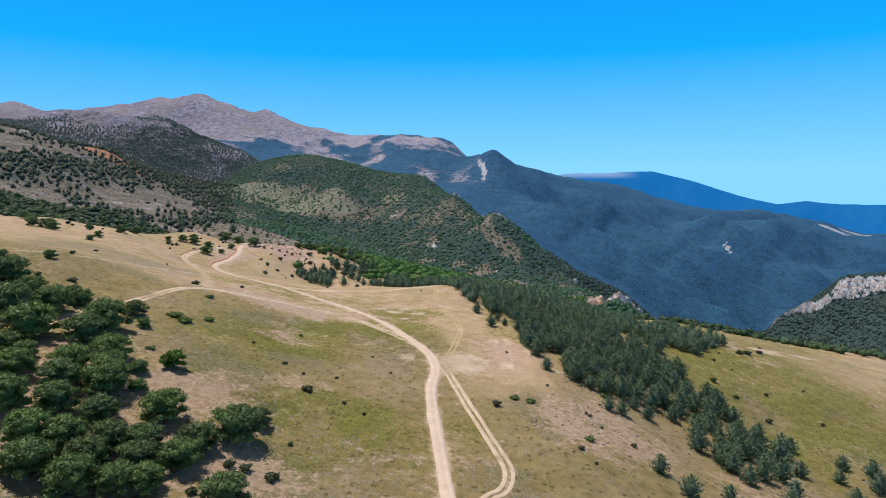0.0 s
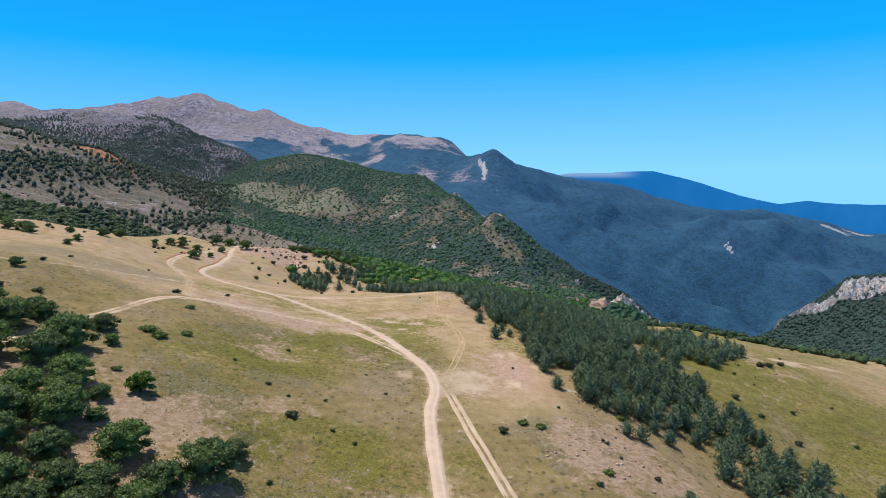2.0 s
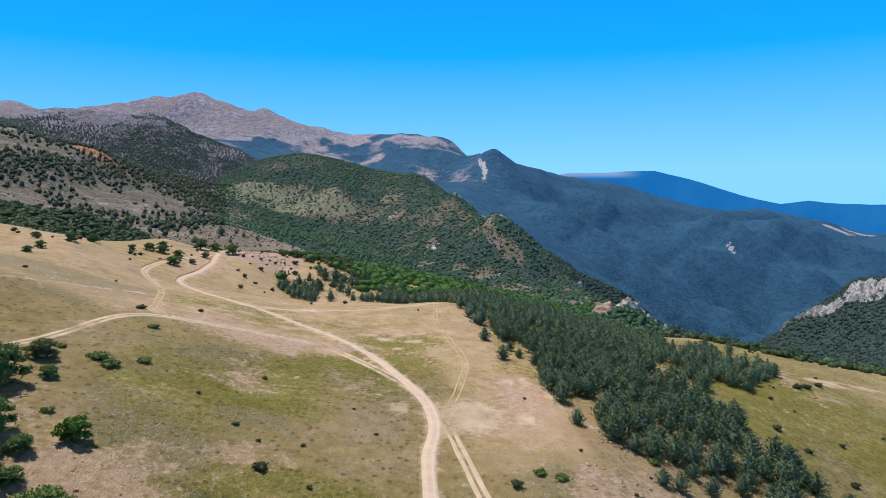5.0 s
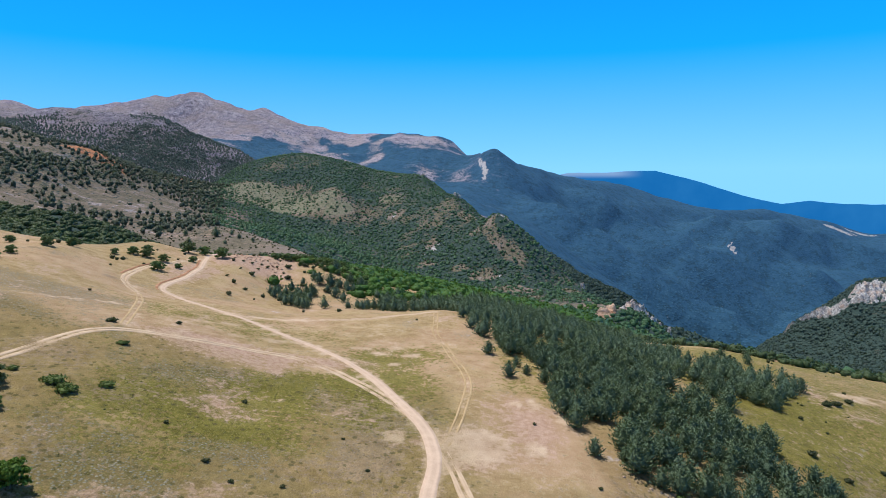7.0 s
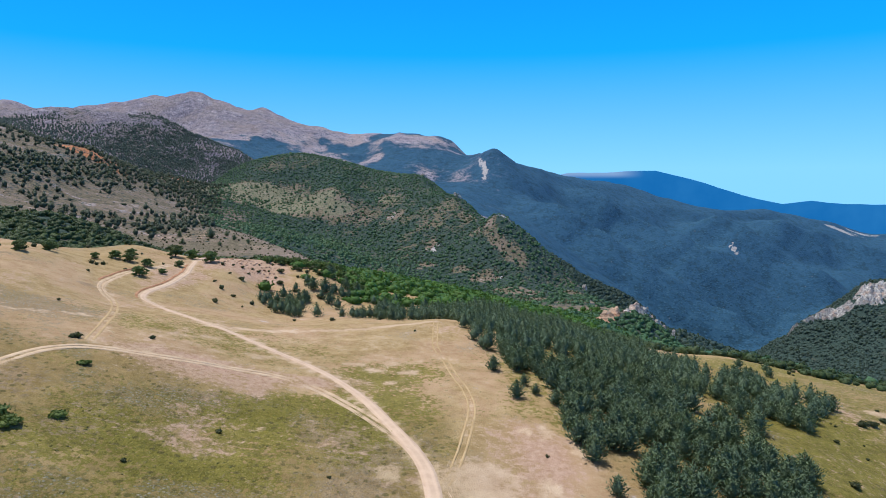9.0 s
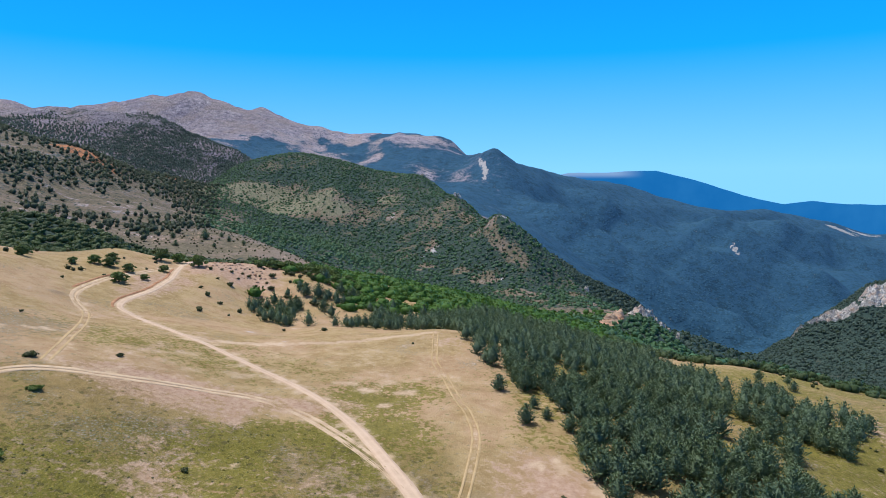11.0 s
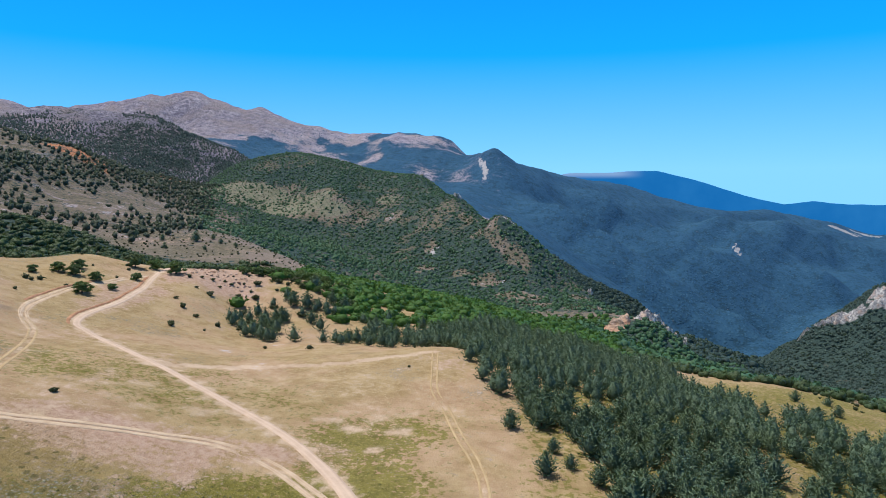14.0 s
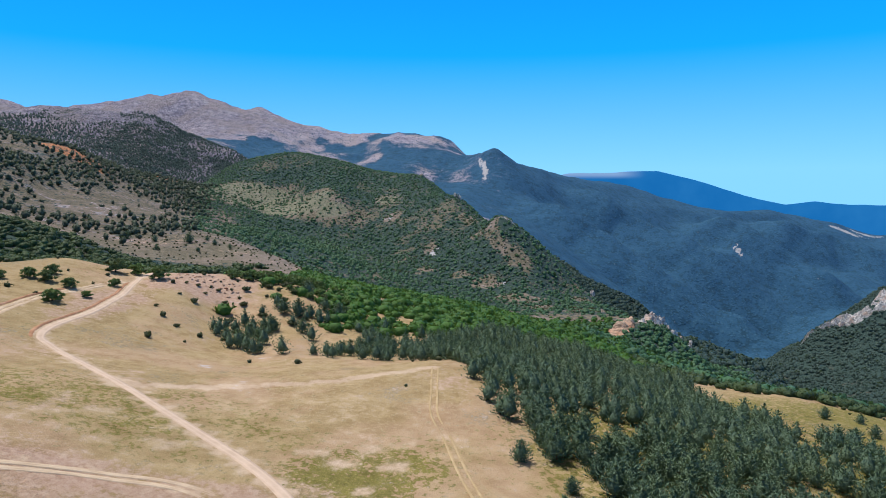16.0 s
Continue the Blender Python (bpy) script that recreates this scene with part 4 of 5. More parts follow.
def tube(path, radii, sides=6):
    path = np.array(path, float)
    co = []
    for k, p in enumerate(path):
        d = path[min(k + 1, len(path) - 1)] - path[max(k - 1, 0)]
        d /= np.linalg.norm(d) + 1e-9
        a = np.cross(d, (0.3, 0.9, 0.1))
        a /= np.linalg.norm(a)
        b = np.cross(d, a)
        for s in range(sides):
            w = 2 * math.pi * s / sides
            co.append(p + radii[k] * (math.cos(w) * a + math.sin(w) * b))
    f = []
    for k in range(len(path) - 1):
        for s in range(sides):
            i, j = k * sides + s, k * sides + (s + 1) % sides
            f += [(i, j, j + sides), (i, j + sides, i + sides)]
    return np.array(co), np.array(f)


def crown_normals(co, faces, soft=0.42):
    """Turns each leaf outward, and gives normals between the leaf's own and the crown's rounded outline."""
    co, faces = np.asarray(co, float), np.asarray(faces)
    top = co[:, 2].max()
    way = co - np.array([0, 0, 0.30 * top])
    way[:, 2] *= 0.8
    way /= np.linalg.norm(way, axis=1)[:, None] + 1e-6
    a, b, c = co[faces[:, 0]], co[faces[:, 1]], co[faces[:, 2]]
    geo = np.cross(b - a, c - a)
    turned = (geo * way[faces[:, 0]]).sum(1) < 0
    faces = np.where(turned[:, None], faces[:, [0, 2, 1]], faces)
    geo[turned] *= -1
    geo /= np.linalg.norm(geo, axis=1)[:, None] + 1e-9
    own = np.zeros(co.shape)
    for k in range(3):
        np.add.at(own, faces[:, k], geo)
    own /= np.linalg.norm(own, axis=1)[:, None] + 1e-9
    n = soft * way + (1 - soft) * own
    return faces, n / (np.linalg.norm(n, axis=1)[:, None] + 1e-9)


def part(name, shape, material, parent, label="", leafy=False, soft=0.08):
    faces, normals = crown_normals(*shape, soft) if leafy else (shape[1], None)
    me = raw_mesh(name, shape[0], faces, True, normals)
    me.materials.append(material)
    ob = new(name, me)
    ob.parent = parent
    return tagged(ob, label)


def oak_shapes(seed, width=8.0, tall=0.84, lobes=58, leaves=84, leaf=0.19):
    """Trunk with limbs, and a crown of lobed leaf clumps, flat below and uneven in outline."""
    rng = np.random.default_rng(seed)
    r, h = width / 2, width * tall
    trunk = [tube([(0, 0, -0.6), (0.1, 0.05, h * 0.2), (0.15, -0.1, h * 0.5)], [width * 0.045, width * 0.035, width * 0.02])]
    solid = [lobe(np.array([0, 0, h * 0.44]), r * 0.52, 0.70, rng, 1, 0.25)]
    place_, way = [], []
    for k in range(lobes):
        w = k * 2.4 + rng.uniform(-0.4, 0.4)
        q = (k + 0.6) / lobes
        rad = r * 0.82 * math.sqrt(q) * rng.uniform(0.72, 1.22)
        z = h * (0.26 + 0.50 * math.sqrt(max(0.0, 1 - (rad / r) ** 2)) * rng.uniform(0.65, 1.12))
        if k % 3 == 0:
            z = h * rng.uniform(0.14, 0.30)
            rad = min(rad * 1.15, r * 0.92)
        c = np.array([rad * math.cos(w), rad * math.sin(w), z])
        size = r * rng.uniform(0.17, 0.31)
        solid.append(lobe(c, size * 0.66, 0.8, rng, 0))
        p, d = shell(c, size, 0.8, leaves, rng)
        place_.append(p)
        way.append(d)
        if k % 3 == 1:
            trunk.append(tube([(0.1, 0, h * 0.18), c * 0.55 + np.array([0, 0, h * 0.12]), c], [width * 0.02, width * 0.013, width * 0.005], 4))
    leaves_ = cards(np.vstack(place_), np.vstack(way), leaf, rng)
    return pack(trunk), pack(solid + [leaves_])


def pine_shapes(seed, tall=6.0, whorls=9, boughs=8, tufts=7):
    """Straight trunk with upswept boughs in whorls, each set with needle tufts, over a dark ragged heart."""
    rng = np.random.default_rng(seed)
    wide = tall * rng.uniform(0.45, 0.53)
    trunk = tube([(0, 0, -0.5), (0.05, 0.02, tall * 0.5), (0.0, 0.0, tall * 0.97)], [tall * 0.024, tall * 0.016, 0.015])
    v, f = ICO1
    core = v * (1 + rng.uniform(-0.16, 0.16, len(v)))[:, None]
    up = (core[:, 2] + 1) / 2
    slim = wide * 0.62 * (1 - 0.72 * np.clip(up, 0, 1) ** 1.2)
    solid = [(np.stack([core[:, 0] * slim, core[:, 1] * slim, tall * (0.13 + 0.66 * up)], 1), f)]
    place_, way, size = [], [], []
    for k in range(whorls):
        q = (k / (whorls - 1)) ** 0.92
        z = tall * (0.07 + 0.83 * q)
        length = wide * ((1 - q ** 1.9) ** 0.85 + 0.10) * (0.86 if k == 0 else 1.0)
        n = boughs if q < 0.55 else boughs - 2 if q < 0.85 else 4
        for b in range(n):
            w = 2 * math.pi * (b + 0.5 * (k % 2)) / n + rng.uniform(-0.32, 0.32)
            ln = length * rng.uniform(0.70, 1.16)
            rise = rng.uniform(0.22, 0.46) * ln
            out = np.array([math.cos(w), math.sin(w), 0])
            side = np.array([-out[1], out[0], 0])
            for s in np.linspace(0.26, 1.0, tufts):
                place_.append(out * ln * s + side * rng.normal(0, 0.10 * ln) + np.array([0, 0, z + rise * s * s]))
                way.append(out * (0.9 - 0.5 * q) + side * rng.normal(0, 0.35) + np.array([0, 0, 0.75]))
                size.append(tall * 0.118 * (1.1 - 0.30 * s) * (1 - 0.25 * q))
    for z in (0.90, 0.96, 1.0):
        place_.append(np.array([0, 0, tall * z]))
        way.append(np.array([0, 0, 2.0]))
        size.append(tall * 0.06)
    needles = sprays(np.array(place_), np.array(way), np.array(size), rng, 0.27)
    return trunk, pack(solid + [needles])


def bush_shapes(seed, width=2.0, tall=0.7, lobes=5, leaves=40):
    rng = np.random.default_rng(seed)
    solid, place_, way = [], [], []
    for k in range(lobes):
        w = k * 2.4
        rad = width * 0.26 * (0 if k == 0 else 1) * rng.uniform(0.7, 1.2)
        c = np.array([rad * math.cos(w), rad * math.sin(w), width * tall * rng.uniform(0.25, 0.45)])
        size = width * rng.uniform(0.22, 0.30)
        solid.append(lobe(c, size * 0.85, tall * 1.2, rng, 0))
        p, d = shell(c, size, tall * 1.2, leaves, rng)
        place_.append(p)
        way.append(d)
    return pack([tube([(0, 0, -0.2), (0, 0, width * tall * 0.3)], [0.06 * width, 0.03 * width], 5)]), pack(solid + [cards(np.vstack(place_), np.vstack(way), width * 0.075, rng)])


def grown(name, shapes, leaf, bark, label, category, group="", crown_name="crown", soft=0.08):
    """A plant as a thing: an Empty at its foot with a trunk and a crown."""
    top = new(name)
    part("trunk", shapes[0], bark, top)
    part(crown_name, shapes[1], leaf, top, leafy=True, soft=soft)
    return tagged(top, label, category, group)


def plant(kind, x, y, scale, turn, sink=0.1, lean=0.0):
    """Sets a copy of a thing on the ground."""
    m = pose(x, y, float(ground_z(x, y)) - sink, lean, 0, turn)
    ob = copy_thing(kind, m)
    ob.scale = (scale, scale, scale * (0.94 + 0.12 * ((turn * 7.3) % 1)))
    return ob


def drop(kind):
    """Removes a pattern once its copies stand."""
    for o in (*kind.children_recursive, kind):
        bpy.data.objects.remove(o)


def inside(x, y, poly):
    px, py = np.array(poly, float).T
    qx, qy = np.roll(px, 1), np.roll(py, 1)
    x, y = np.atleast_1d(x)[:, None], np.atleast_1d(y)[:, None]
    hit = ((py > y) != (qy > y)) & (x < (qx - px) * (y - py) / (qy - py + 1e-12) + px)
    return hit.sum(1) % 2 == 1


def sown(box, spacing, seed, keep, jitter=0.48):
    """Places in a box of the plan, no two nearer than the spacing, where keep(x, y) gives their chance."""
    rng = np.random.default_rng(seed)
    x0, x1, y0, y1 = box
    nx, ny = int((x1 - x0) / spacing), int((y1 - y0) / spacing)
    gx, gy = np.meshgrid(np.arange(nx) + 0.5, np.arange(ny) + 0.5)
    x = x0 + spacing * (gx + 0.5 * (np.arange(ny) % 2)[:, None] + rng.uniform(-jitter, jitter, gx.shape))
    y = y0 + spacing * (gy + rng.uniform(-jitter, jitter, gy.shape))
    x, y = x.ravel(), y.ravel()
    ok = (rng.random(len(x)) < keep(x, y)) & (np.abs(x) < 0.73 * y + 25)
    return x[ok], y[ok]


def wood_of(name, patterns, x, y, scale, material, label, category, seed, sink=0.3, soft=0.42):
    """Many plants as one mesh of kind stuff."""
    rng = np.random.default_rng(seed)
    pick = rng.integers(0, len(patterns), len(x))
    turn = rng.uniform(0, 2 * math.pi, len(x))
    z = ground_z(x, y) - sink
    cos, fas, nos, base = [], [], [], 0
    for k, (co, fa) in enumerate(patterns):
        m = pick == k
        if not m.any():
            continue
        fa, no = crown_normals(co, fa, soft)
        c, s = np.cos(turn[m]), np.sin(turn[m])
        sc = np.asarray(scale)[m] if np.ndim(scale) else np.full(m.sum(), scale)
        tall = sc * rng.uniform(0.85, 1.15, m.sum())
        px = (co[None, :, 0] * c[:, None] - co[None, :, 1] * s[:, None]) * sc[:, None] + x[m][:, None]
        py = (co[None, :, 0] * s[:, None] + co[None, :, 1] * c[:, None]) * sc[:, None] + y[m][:, None]
        pz = co[None, :, 2] * tall[:, None] + z[m][:, None]
        n = m.sum()
        nos.append(np.stack([no[None, :, 0] * c[:, None] - no[None, :, 1] * s[:, None], no[None, :, 0] * s[:, None] + no[None, :, 1] * c[:, None], no[None, :, 2] + 0 * c[:, None]], -1).reshape(-1, 3))
        cos.append(np.stack([px, py, pz], -1).reshape(-1, 3))
        fas.append((fa[None] + (np.arange(n) * len(co))[:, None, None]).reshape(-1, 3) + base)
        base += n * len(co)
    me = raw_mesh(name, np.vstack(cos), np.vstack(fas), True, np.vstack(nos))
    me.materials.append(material)
    return tagged(new(name, me), label, category, kind="stuff")


# oaks of the near slope: east, north, crown width
OAKS = [(-41, 120, 9.7), (-38.5, 128, 5.2), (-83, 168, 5.8), (-83, 153, 11), (-69, 126, 10), (-64, 129, 4.0), (-67, 136, 4.2), (-77, 160, 3.6),
        (-101, 161, 10), (-110, 167, 8), (-102, 172, 5.4), (-98, 169, 6.2), (-107, 154, 12), (-95, 143, 11.5), (-119, 172, 11), (-90, 133, 5.3), (-95, 135, 6)]
OAKS += [(-83, 144, 10), (-74, 138, 8.6), (-79, 131, 8.4), (-77, 124, 9), (-72, 133, 7), (-87, 125, 8.4), (-55, 121, 8.4), (-46, 114, 7.4), (-46.5, 107.5, 7.6),
         (-55, 111, 7.4), (-66, 117, 7.2), (-74, 117, 7.8), (-81, 113, 9), (-60, 110, 7.4), (-53.5, 106, 7), (-61, 104, 7.4), (-67, 108, 8.2), (-73, 107, 8.4),
         (-68, 99, 9), (-60, 97.5, 8.4), (-54, 99.5, 7), (-49.5, 101, 6.6), (-36, 99, 8), (-90, 118, 9), (-100, 127, 10), (-118, 152, 11), (-130, 166, 9)]
RISE_TREES = [(-151, 296, 5.5), (-156, 321, 5.8), (-148, 271, 4.2), (-145, 259, 3.6), (-174, 282, 6), (-179, 286, 7), (-184, 283, 6), (-190, 292, 5.5), (-122, 323, 6.4),
              (-127, 341, 5.4), (-135, 342, 6), (-141, 342, 5.4), (-131, 379, 9.0), (-125, 385, 7), (-113.5, 378, 8.2), (-118, 335, 3.6), (-146, 335, 4), (-160, 330, 4.2),
              (-120, 357, 4.6), (-139, 352, 5), (-134, 191, 4.2), (-123, 197, 4.2), (-168, 300, 4.5), (-196, 300, 5), (-205, 310, 6)]
FLANK_TREES = [(-92, 404, 5.4), (-87, 407, 6.4), (-83, 411, 6), (-90, 412, 5), (-79, 409, 6.8), (-76, 416, 6.4), (-82, 420, 7), (-69, 410, 6.2), (-66, 417, 6.6), (-71, 424, 7), (-62, 411, 5.8), (-58, 418, 6.6),
               (-64, 427, 7), (-55, 408, 5.4), (-50, 414, 6), (-47, 406, 5.6), (-78, 400, 4), (-67, 400, 3.8), (-52, 398, 4.2),
               (-74, 408, 6), (-60, 405, 5.2), (-54, 402, 5), (-86, 415, 6.2), (-95, 409, 4.6), (-72, 431, 7), (-79, 429, 6.6), (-57, 394, 4.6), (-47, 396, 5), (-43, 400, 5.4), (-64, 395, 4), (-41, 391, 4.6)]
oak_kinds = [grown("oak_tree", oak_shapes(100 + k), M_OAK, M_BARK, "dark green oak with a broad dense crown on dry grass", "tree", "oaks of the plateau") for k in range(4)]
_rng = random.Random(5)
far_oak_kinds = [grown("oak_tree", oak_shapes(110 + k, 8.0, 0.8, 30, 52, 0.30), M_OAK, M_BARK, "dark green oak with a rounded crown on the dry rise", "tree", "oaks of the rise") for k in range(4)]
for x, y, w in OAKS:
    plant(oak_kinds[_rng.randrange(4)], x, y, w / 8.0, _rng.uniform(0, 360), 0.15)
for x, y, w in RISE_TREES + FLANK_TREES:
    plant(far_oak_kinds[_rng.randrange(4)], x, y, w / 8.2, _rng.uniform(0, 360), 0.15)
fresh_kind = grown("young_tree", oak_shapes(140, 5.4, 0.9, 30, 60, 0.28), M_FRESH, M_BARK, "small bright green tree alone on the pasture", "tree")
fresh_kind.matrix_basis = pose(-62, 142, float(ground_z(-62, 142)) - 0.1, 0, 0, 40)
for kind in oak_kinds + far_oak_kinds:
    drop(kind)

# shrubs: east, north, width
SHRUBS = [(-42, 101, 2.4), (-39, 111, 2.5), (-36, 111, 2.6), (-31, 110, 2.8), (-32, 146, 3.0), (-35, 155, 1.2), (-27, 156, 1.2), (-23, 143, 1.2), (-41, 160, 1.4),
          (-18, 139, 1.1), (-31, 124, 1.3), (13, 148.5, 2.4), (-73, 227, 1.9), (-85, 215, 2.6), (-94, 363, 2.7), (-90, 317, 2.4), (-100, 345, 2), (-43, 188, 1.4),
          (-117, 181, 2.3), (-126, 214, 2.2), (-109, 184, 2.7), (-128, 232, 1.6), (-110, 250, 1.2), (-86, 372, 3.4), (-80, 362, 2.6), (-92, 384, 2.2), (-84, 392, 2.4)]
SHRUBS += [(-94, 364, 3.2), (-79, 356, 3.6), (-80, 377, 3.8), (-83, 391, 3.8), (-87, 376, 2.6), (-89, 315, 2.4), (-88, 333, 2.2), (-70, 368, 3.6), (-99, 381, 2.2), (-103, 379, 1.8),
           (-95, 377, 1.8), (-100, 365, 1.7), (-73, 346, 3.2), (-66, 384, 4.2), (-57, 363, 4.4), (-75, 398, 4.6), (-69, 405, 4.4), (-89, 412, 5), (-78, 418, 5), (-96, 420, 4.6)]
SHRUBS += [(90, 205, 2.6), (94, 197, 2.0), (99, 186, 2.6), (116, 242, 3.2), (120, 244, 3.4), (128, 250, 2.8), (100, 228, 1.6), (106, 160, 2.4), (134, 262, 1.6), (30, 132, 1.8),
           (36, 150, 1.2), (28, 165, 1.0), (44, 140, 1.6), (-14, 165, 0.9), (-52, 170, 1.1), (-20, 176, 0.9), (86, 188, 1.8), (108, 205, 1.8), (118, 190, 1.6), (126, 215, 1.4)]
JUNIPERS = [(-75, 174, 4.6), (-71, 171.5, 4.2), (-67, 178, 3.4), (18, 154, 2.7), (21.8, 153, 2.9), (-65, 122, 2.4), (-75, 200.5, 3.0), (-72.5, 173, 3), (-88, 171, 2.6), (-70, 148, 2.4),
            (33, 137, 2.6), (44, 168, 3), (-84, 176, 2.4)]
bush_kinds = [grown("shrub", bush_shapes(200 + k), M_SHRUB, M_BARK, "dark rounded shrub on dry pasture", "shrub", "shrubs of the pasture") for k in range(3)]
juniper_kinds = [grown("juniper", bush_shapes(220 + k, 2.0, 0.36, 7), M_JUNIPER, M_BARK, "low spreading green juniper mat", "shrub", "juniper mats") for k in range(2)]
for x, y, w in SHRUBS:
    plant(bush_kinds[_rng.randrange(3)], x, y, w / 2.0, _rng.uniform(0, 360), 0.06)
for x, y, w in JUNIPERS:
    plant(juniper_kinds[_rng.randrange(2)], x, y, w / 2.0, _rng.uniform(0, 360), 0.05)
for kind in bush_kinds + juniper_kinds:
    drop(kind)

# the pine plantation
STAND = [(4, 300), (9, 262), (16, 244), (24, 232), (29, 220), (23, 201), (26, 189), (36, 187), (33, 172), (47, 170), (62, 172), (61, 160), (63, 146), (69, 136), (84, 146),
         (97, 168), (85, 173), (84, 190), (77, 200), (75, 216), (82, 236), (87, 231), (96, 231), (113, 254), (107, 273), (105, 292), (94, 309), (86, 332), (96, 372), (60, 400), (20, 400), (-6, 350)]
WESTSTAND = [(-82, 336), (-60, 322), (-38, 314), (4, 308), (10, 350), (-30, 372), (-70, 380)]
CLEARINGS = [(30, 261, 7.5), (26, 250, 5), (39, 259, 6), (75, 243, 8), (72, 232, 7.5), (65, 240, 5), (86, 229, 8.5), (64, 221, 5), (58, 262, 5), (62, 271, 4.5), (90, 286, 5.5), (43, 197, 4.5), (97, 297, 7), (52, 180, 4.5)]


def stand_chance(x, y):
    c = np.where(inside(x, y, STAND), 0.93, 0.0)
    c = np.maximum(c, np.where(inside(x, y, WESTSTAND), np.clip(0.45 + 1.1 * fbm(x, y, 22, 3, 27) + 0.35 * ramp(x, -60, -20) - 0.3 * ramp(y, 345, 365), 0.05, 0.9), 0.0))
    for cx, cy, r in CLEARINGS:
        c = c * ramp(np.hypot(x - cx, y - cy), r * 0.6, r * 1.1)
    c = c * np.where((y < 180) & (x > 60), 0.72, 1.0)
    return c * np.where(fbm(x, y, 18, 2, 7) < -0.5, 0.3, 1.0)


PX, PY = sown((-90, 125, 125, 405), 4.0, 3, stand_chance, 0.36)
LONE_PINES = [(17, 219, 4.4), (13, 238.5, 4.6), (26, 217, 4.2), (30, 178, 4.0), (43, 159, 3.8), (46.5, 159, 4.6), (52, 167, 3.6), (54.5, 163, 4.2), (47, 131, 4.6), (50.5, 123, 5.4), (90, 174, 4),
              (89, 151, 4.6), (106, 161, 4.4), (99, 151, 4), (107, 148, 6), (109, 292, 5), (114, 253, 5.2), (20, 228, 3.2), (22, 222, 3), (36, 178, 3.2), (80, 137, 4.6), (74, 128, 5),
              (112, 158, 5), (18, 247, 4.2), (120, 300, 4), (118, 320, 4.4), (128, 318, 3.6), (60, 126, 4), (96, 140, 4.4),
              (-63, 373, 7), (-57, 372, 7.4), (-63, 354, 6.4), (-59, 398, 6.6), (-43, 382, 6.4), (-49, 385, 6), (-64, 343, 5), (-68, 336, 4.6), (-73, 337, 4.4), (-52, 356, 6)]
order = np.argsort(PY + 0.3 * np.abs(PX - 40))
near_pines = order[:285]
pine_kinds = [grown("pine_tree", pine_shapes(300 + k), M_PINE, M_PINEBARK, "young blue-green pine with dense upswept boughs", "tree", "pines of the plantation", soft=0.25) for k in range(5)]
for k in near_pines:
    plant(pine_kinds[_rng.randrange(5)], float(PX[k]), float(PY[k]), _rng.uniform(0.66, 1.12), _rng.uniform(0, 360), 0.1)
for x, y, h in LONE_PINES:
    plant(pine_kinds[_rng.randrange(5)], x, y, h / 6.0, _rng.uniform(0, 360), 0.1)
SADDLE_PINES = [(-247, 743, 11), (-312, 753, 9), (-236, 760, 6), (-222, 742, 6), (-280, 742, 7), (-205, 735, 5), (-262, 705, 6), (-228, 715, 5)]
for x, y, h in SADDLE_PINES:
    plant(pine_kinds[_rng.randrange(5)], x, y, h / 6.0, _rng.uniform(0, 360), 0.2)
for kind in pine_kinds:
    drop(kind)
lean_pines = [pack(pine_shapes(320 + k, 6.0, 8, 6, 4)) for k in range(5)]
_r = np.random.default_rng(9)
rest = order[285:]
wood_of("pine_stand", lean_pines, PX[rest], PY[rest], _r.uniform(0.70, 1.14, len(rest)), M_PINE, "dense stand of young pines along the plateau rim", "trees", 10, 0.3, 0.25)


# ---- woods farther off ----
def far_crown(seed, leaves, leaf, cores=3, tall=0.85):
    """A crown about one metre in radius, of three lobes hidden under loose leaf clumps, for woods seen from afar."""
    rng = np.random.default_rng(seed)
    out = []
    turn = rng.uniform(0, 6.3)
    for k in range(3):
        w = turn + k * 2.1 + rng.uniform(-0.3, 0.3)
        c = np.array([0.36 * math.cos(w), 0.36 * math.sin(w), tall * rng.uniform(0.45, 0.85)])
        size = rng.uniform(0.48, 0.66)
        if cores > k:
            out.append(lobe(c if cores > 1 else np.array([0, 0, 0.6 * tall]), size * 0.86 if cores > 1 else 0.72, tall, rng, 0, 0.12))
        p, d = shell(c, size, tall, leaves // 3, rng)
        out.append(cards(p, d, leaf, rng))
    return pack(out)


def far_pine(seed, leaves=9):
    rng = np.random.default_rng(seed)
    q = rng.random(leaves)
    w = rng.uniform(0, 6.3, leaves)
    r = 0.62 * (1 - q) ** 0.8 + 0.05
    p = np.stack([r * np.cos(w), r * np.sin(w), 0.30 + 1.35 * q], 1)
    d = np.stack([np.cos(w), np.sin(w), 0.8 + 0 * w], 1)
    return pack([lobe(np.array([0, 0, 0.80]), 0.56, 1.25, rng, 0, 0.25), cards(p, d, 0.34, rng, 0.5)])


near_crowns = [far_crown(400 + k, 44, 0.17) for k in range(6)]
beech_crowns = [far_crown(410 + k, 30, 0.20, 1, 0.75) for k in range(8)]
mid_crowns = [far_crown(420 + k, 18, 0.27, 1) for k in range(6)]
hill_crowns = [far_crown(430 + k, 12, 0.36, 1, 0.95) for k in range(6)]
mid_pines = [far_pine(440 + k) for k in range(5)]


OUTCROP = [(213, 799), (237, 820), (255, 838), (301, 883), (308, 890)]
REDROCK = [(170, 765), (183, 778), (204, 799)]


def off_rocks(x, y):
    """0 on the outcrops and just before them, 1 away from them."""
    return ramp(np.minimum(off_line(x + 4, y + 4, OUTCROP) - 4, off_line(x + 3, y + 5, REDROCK) - 7), 0, 6)


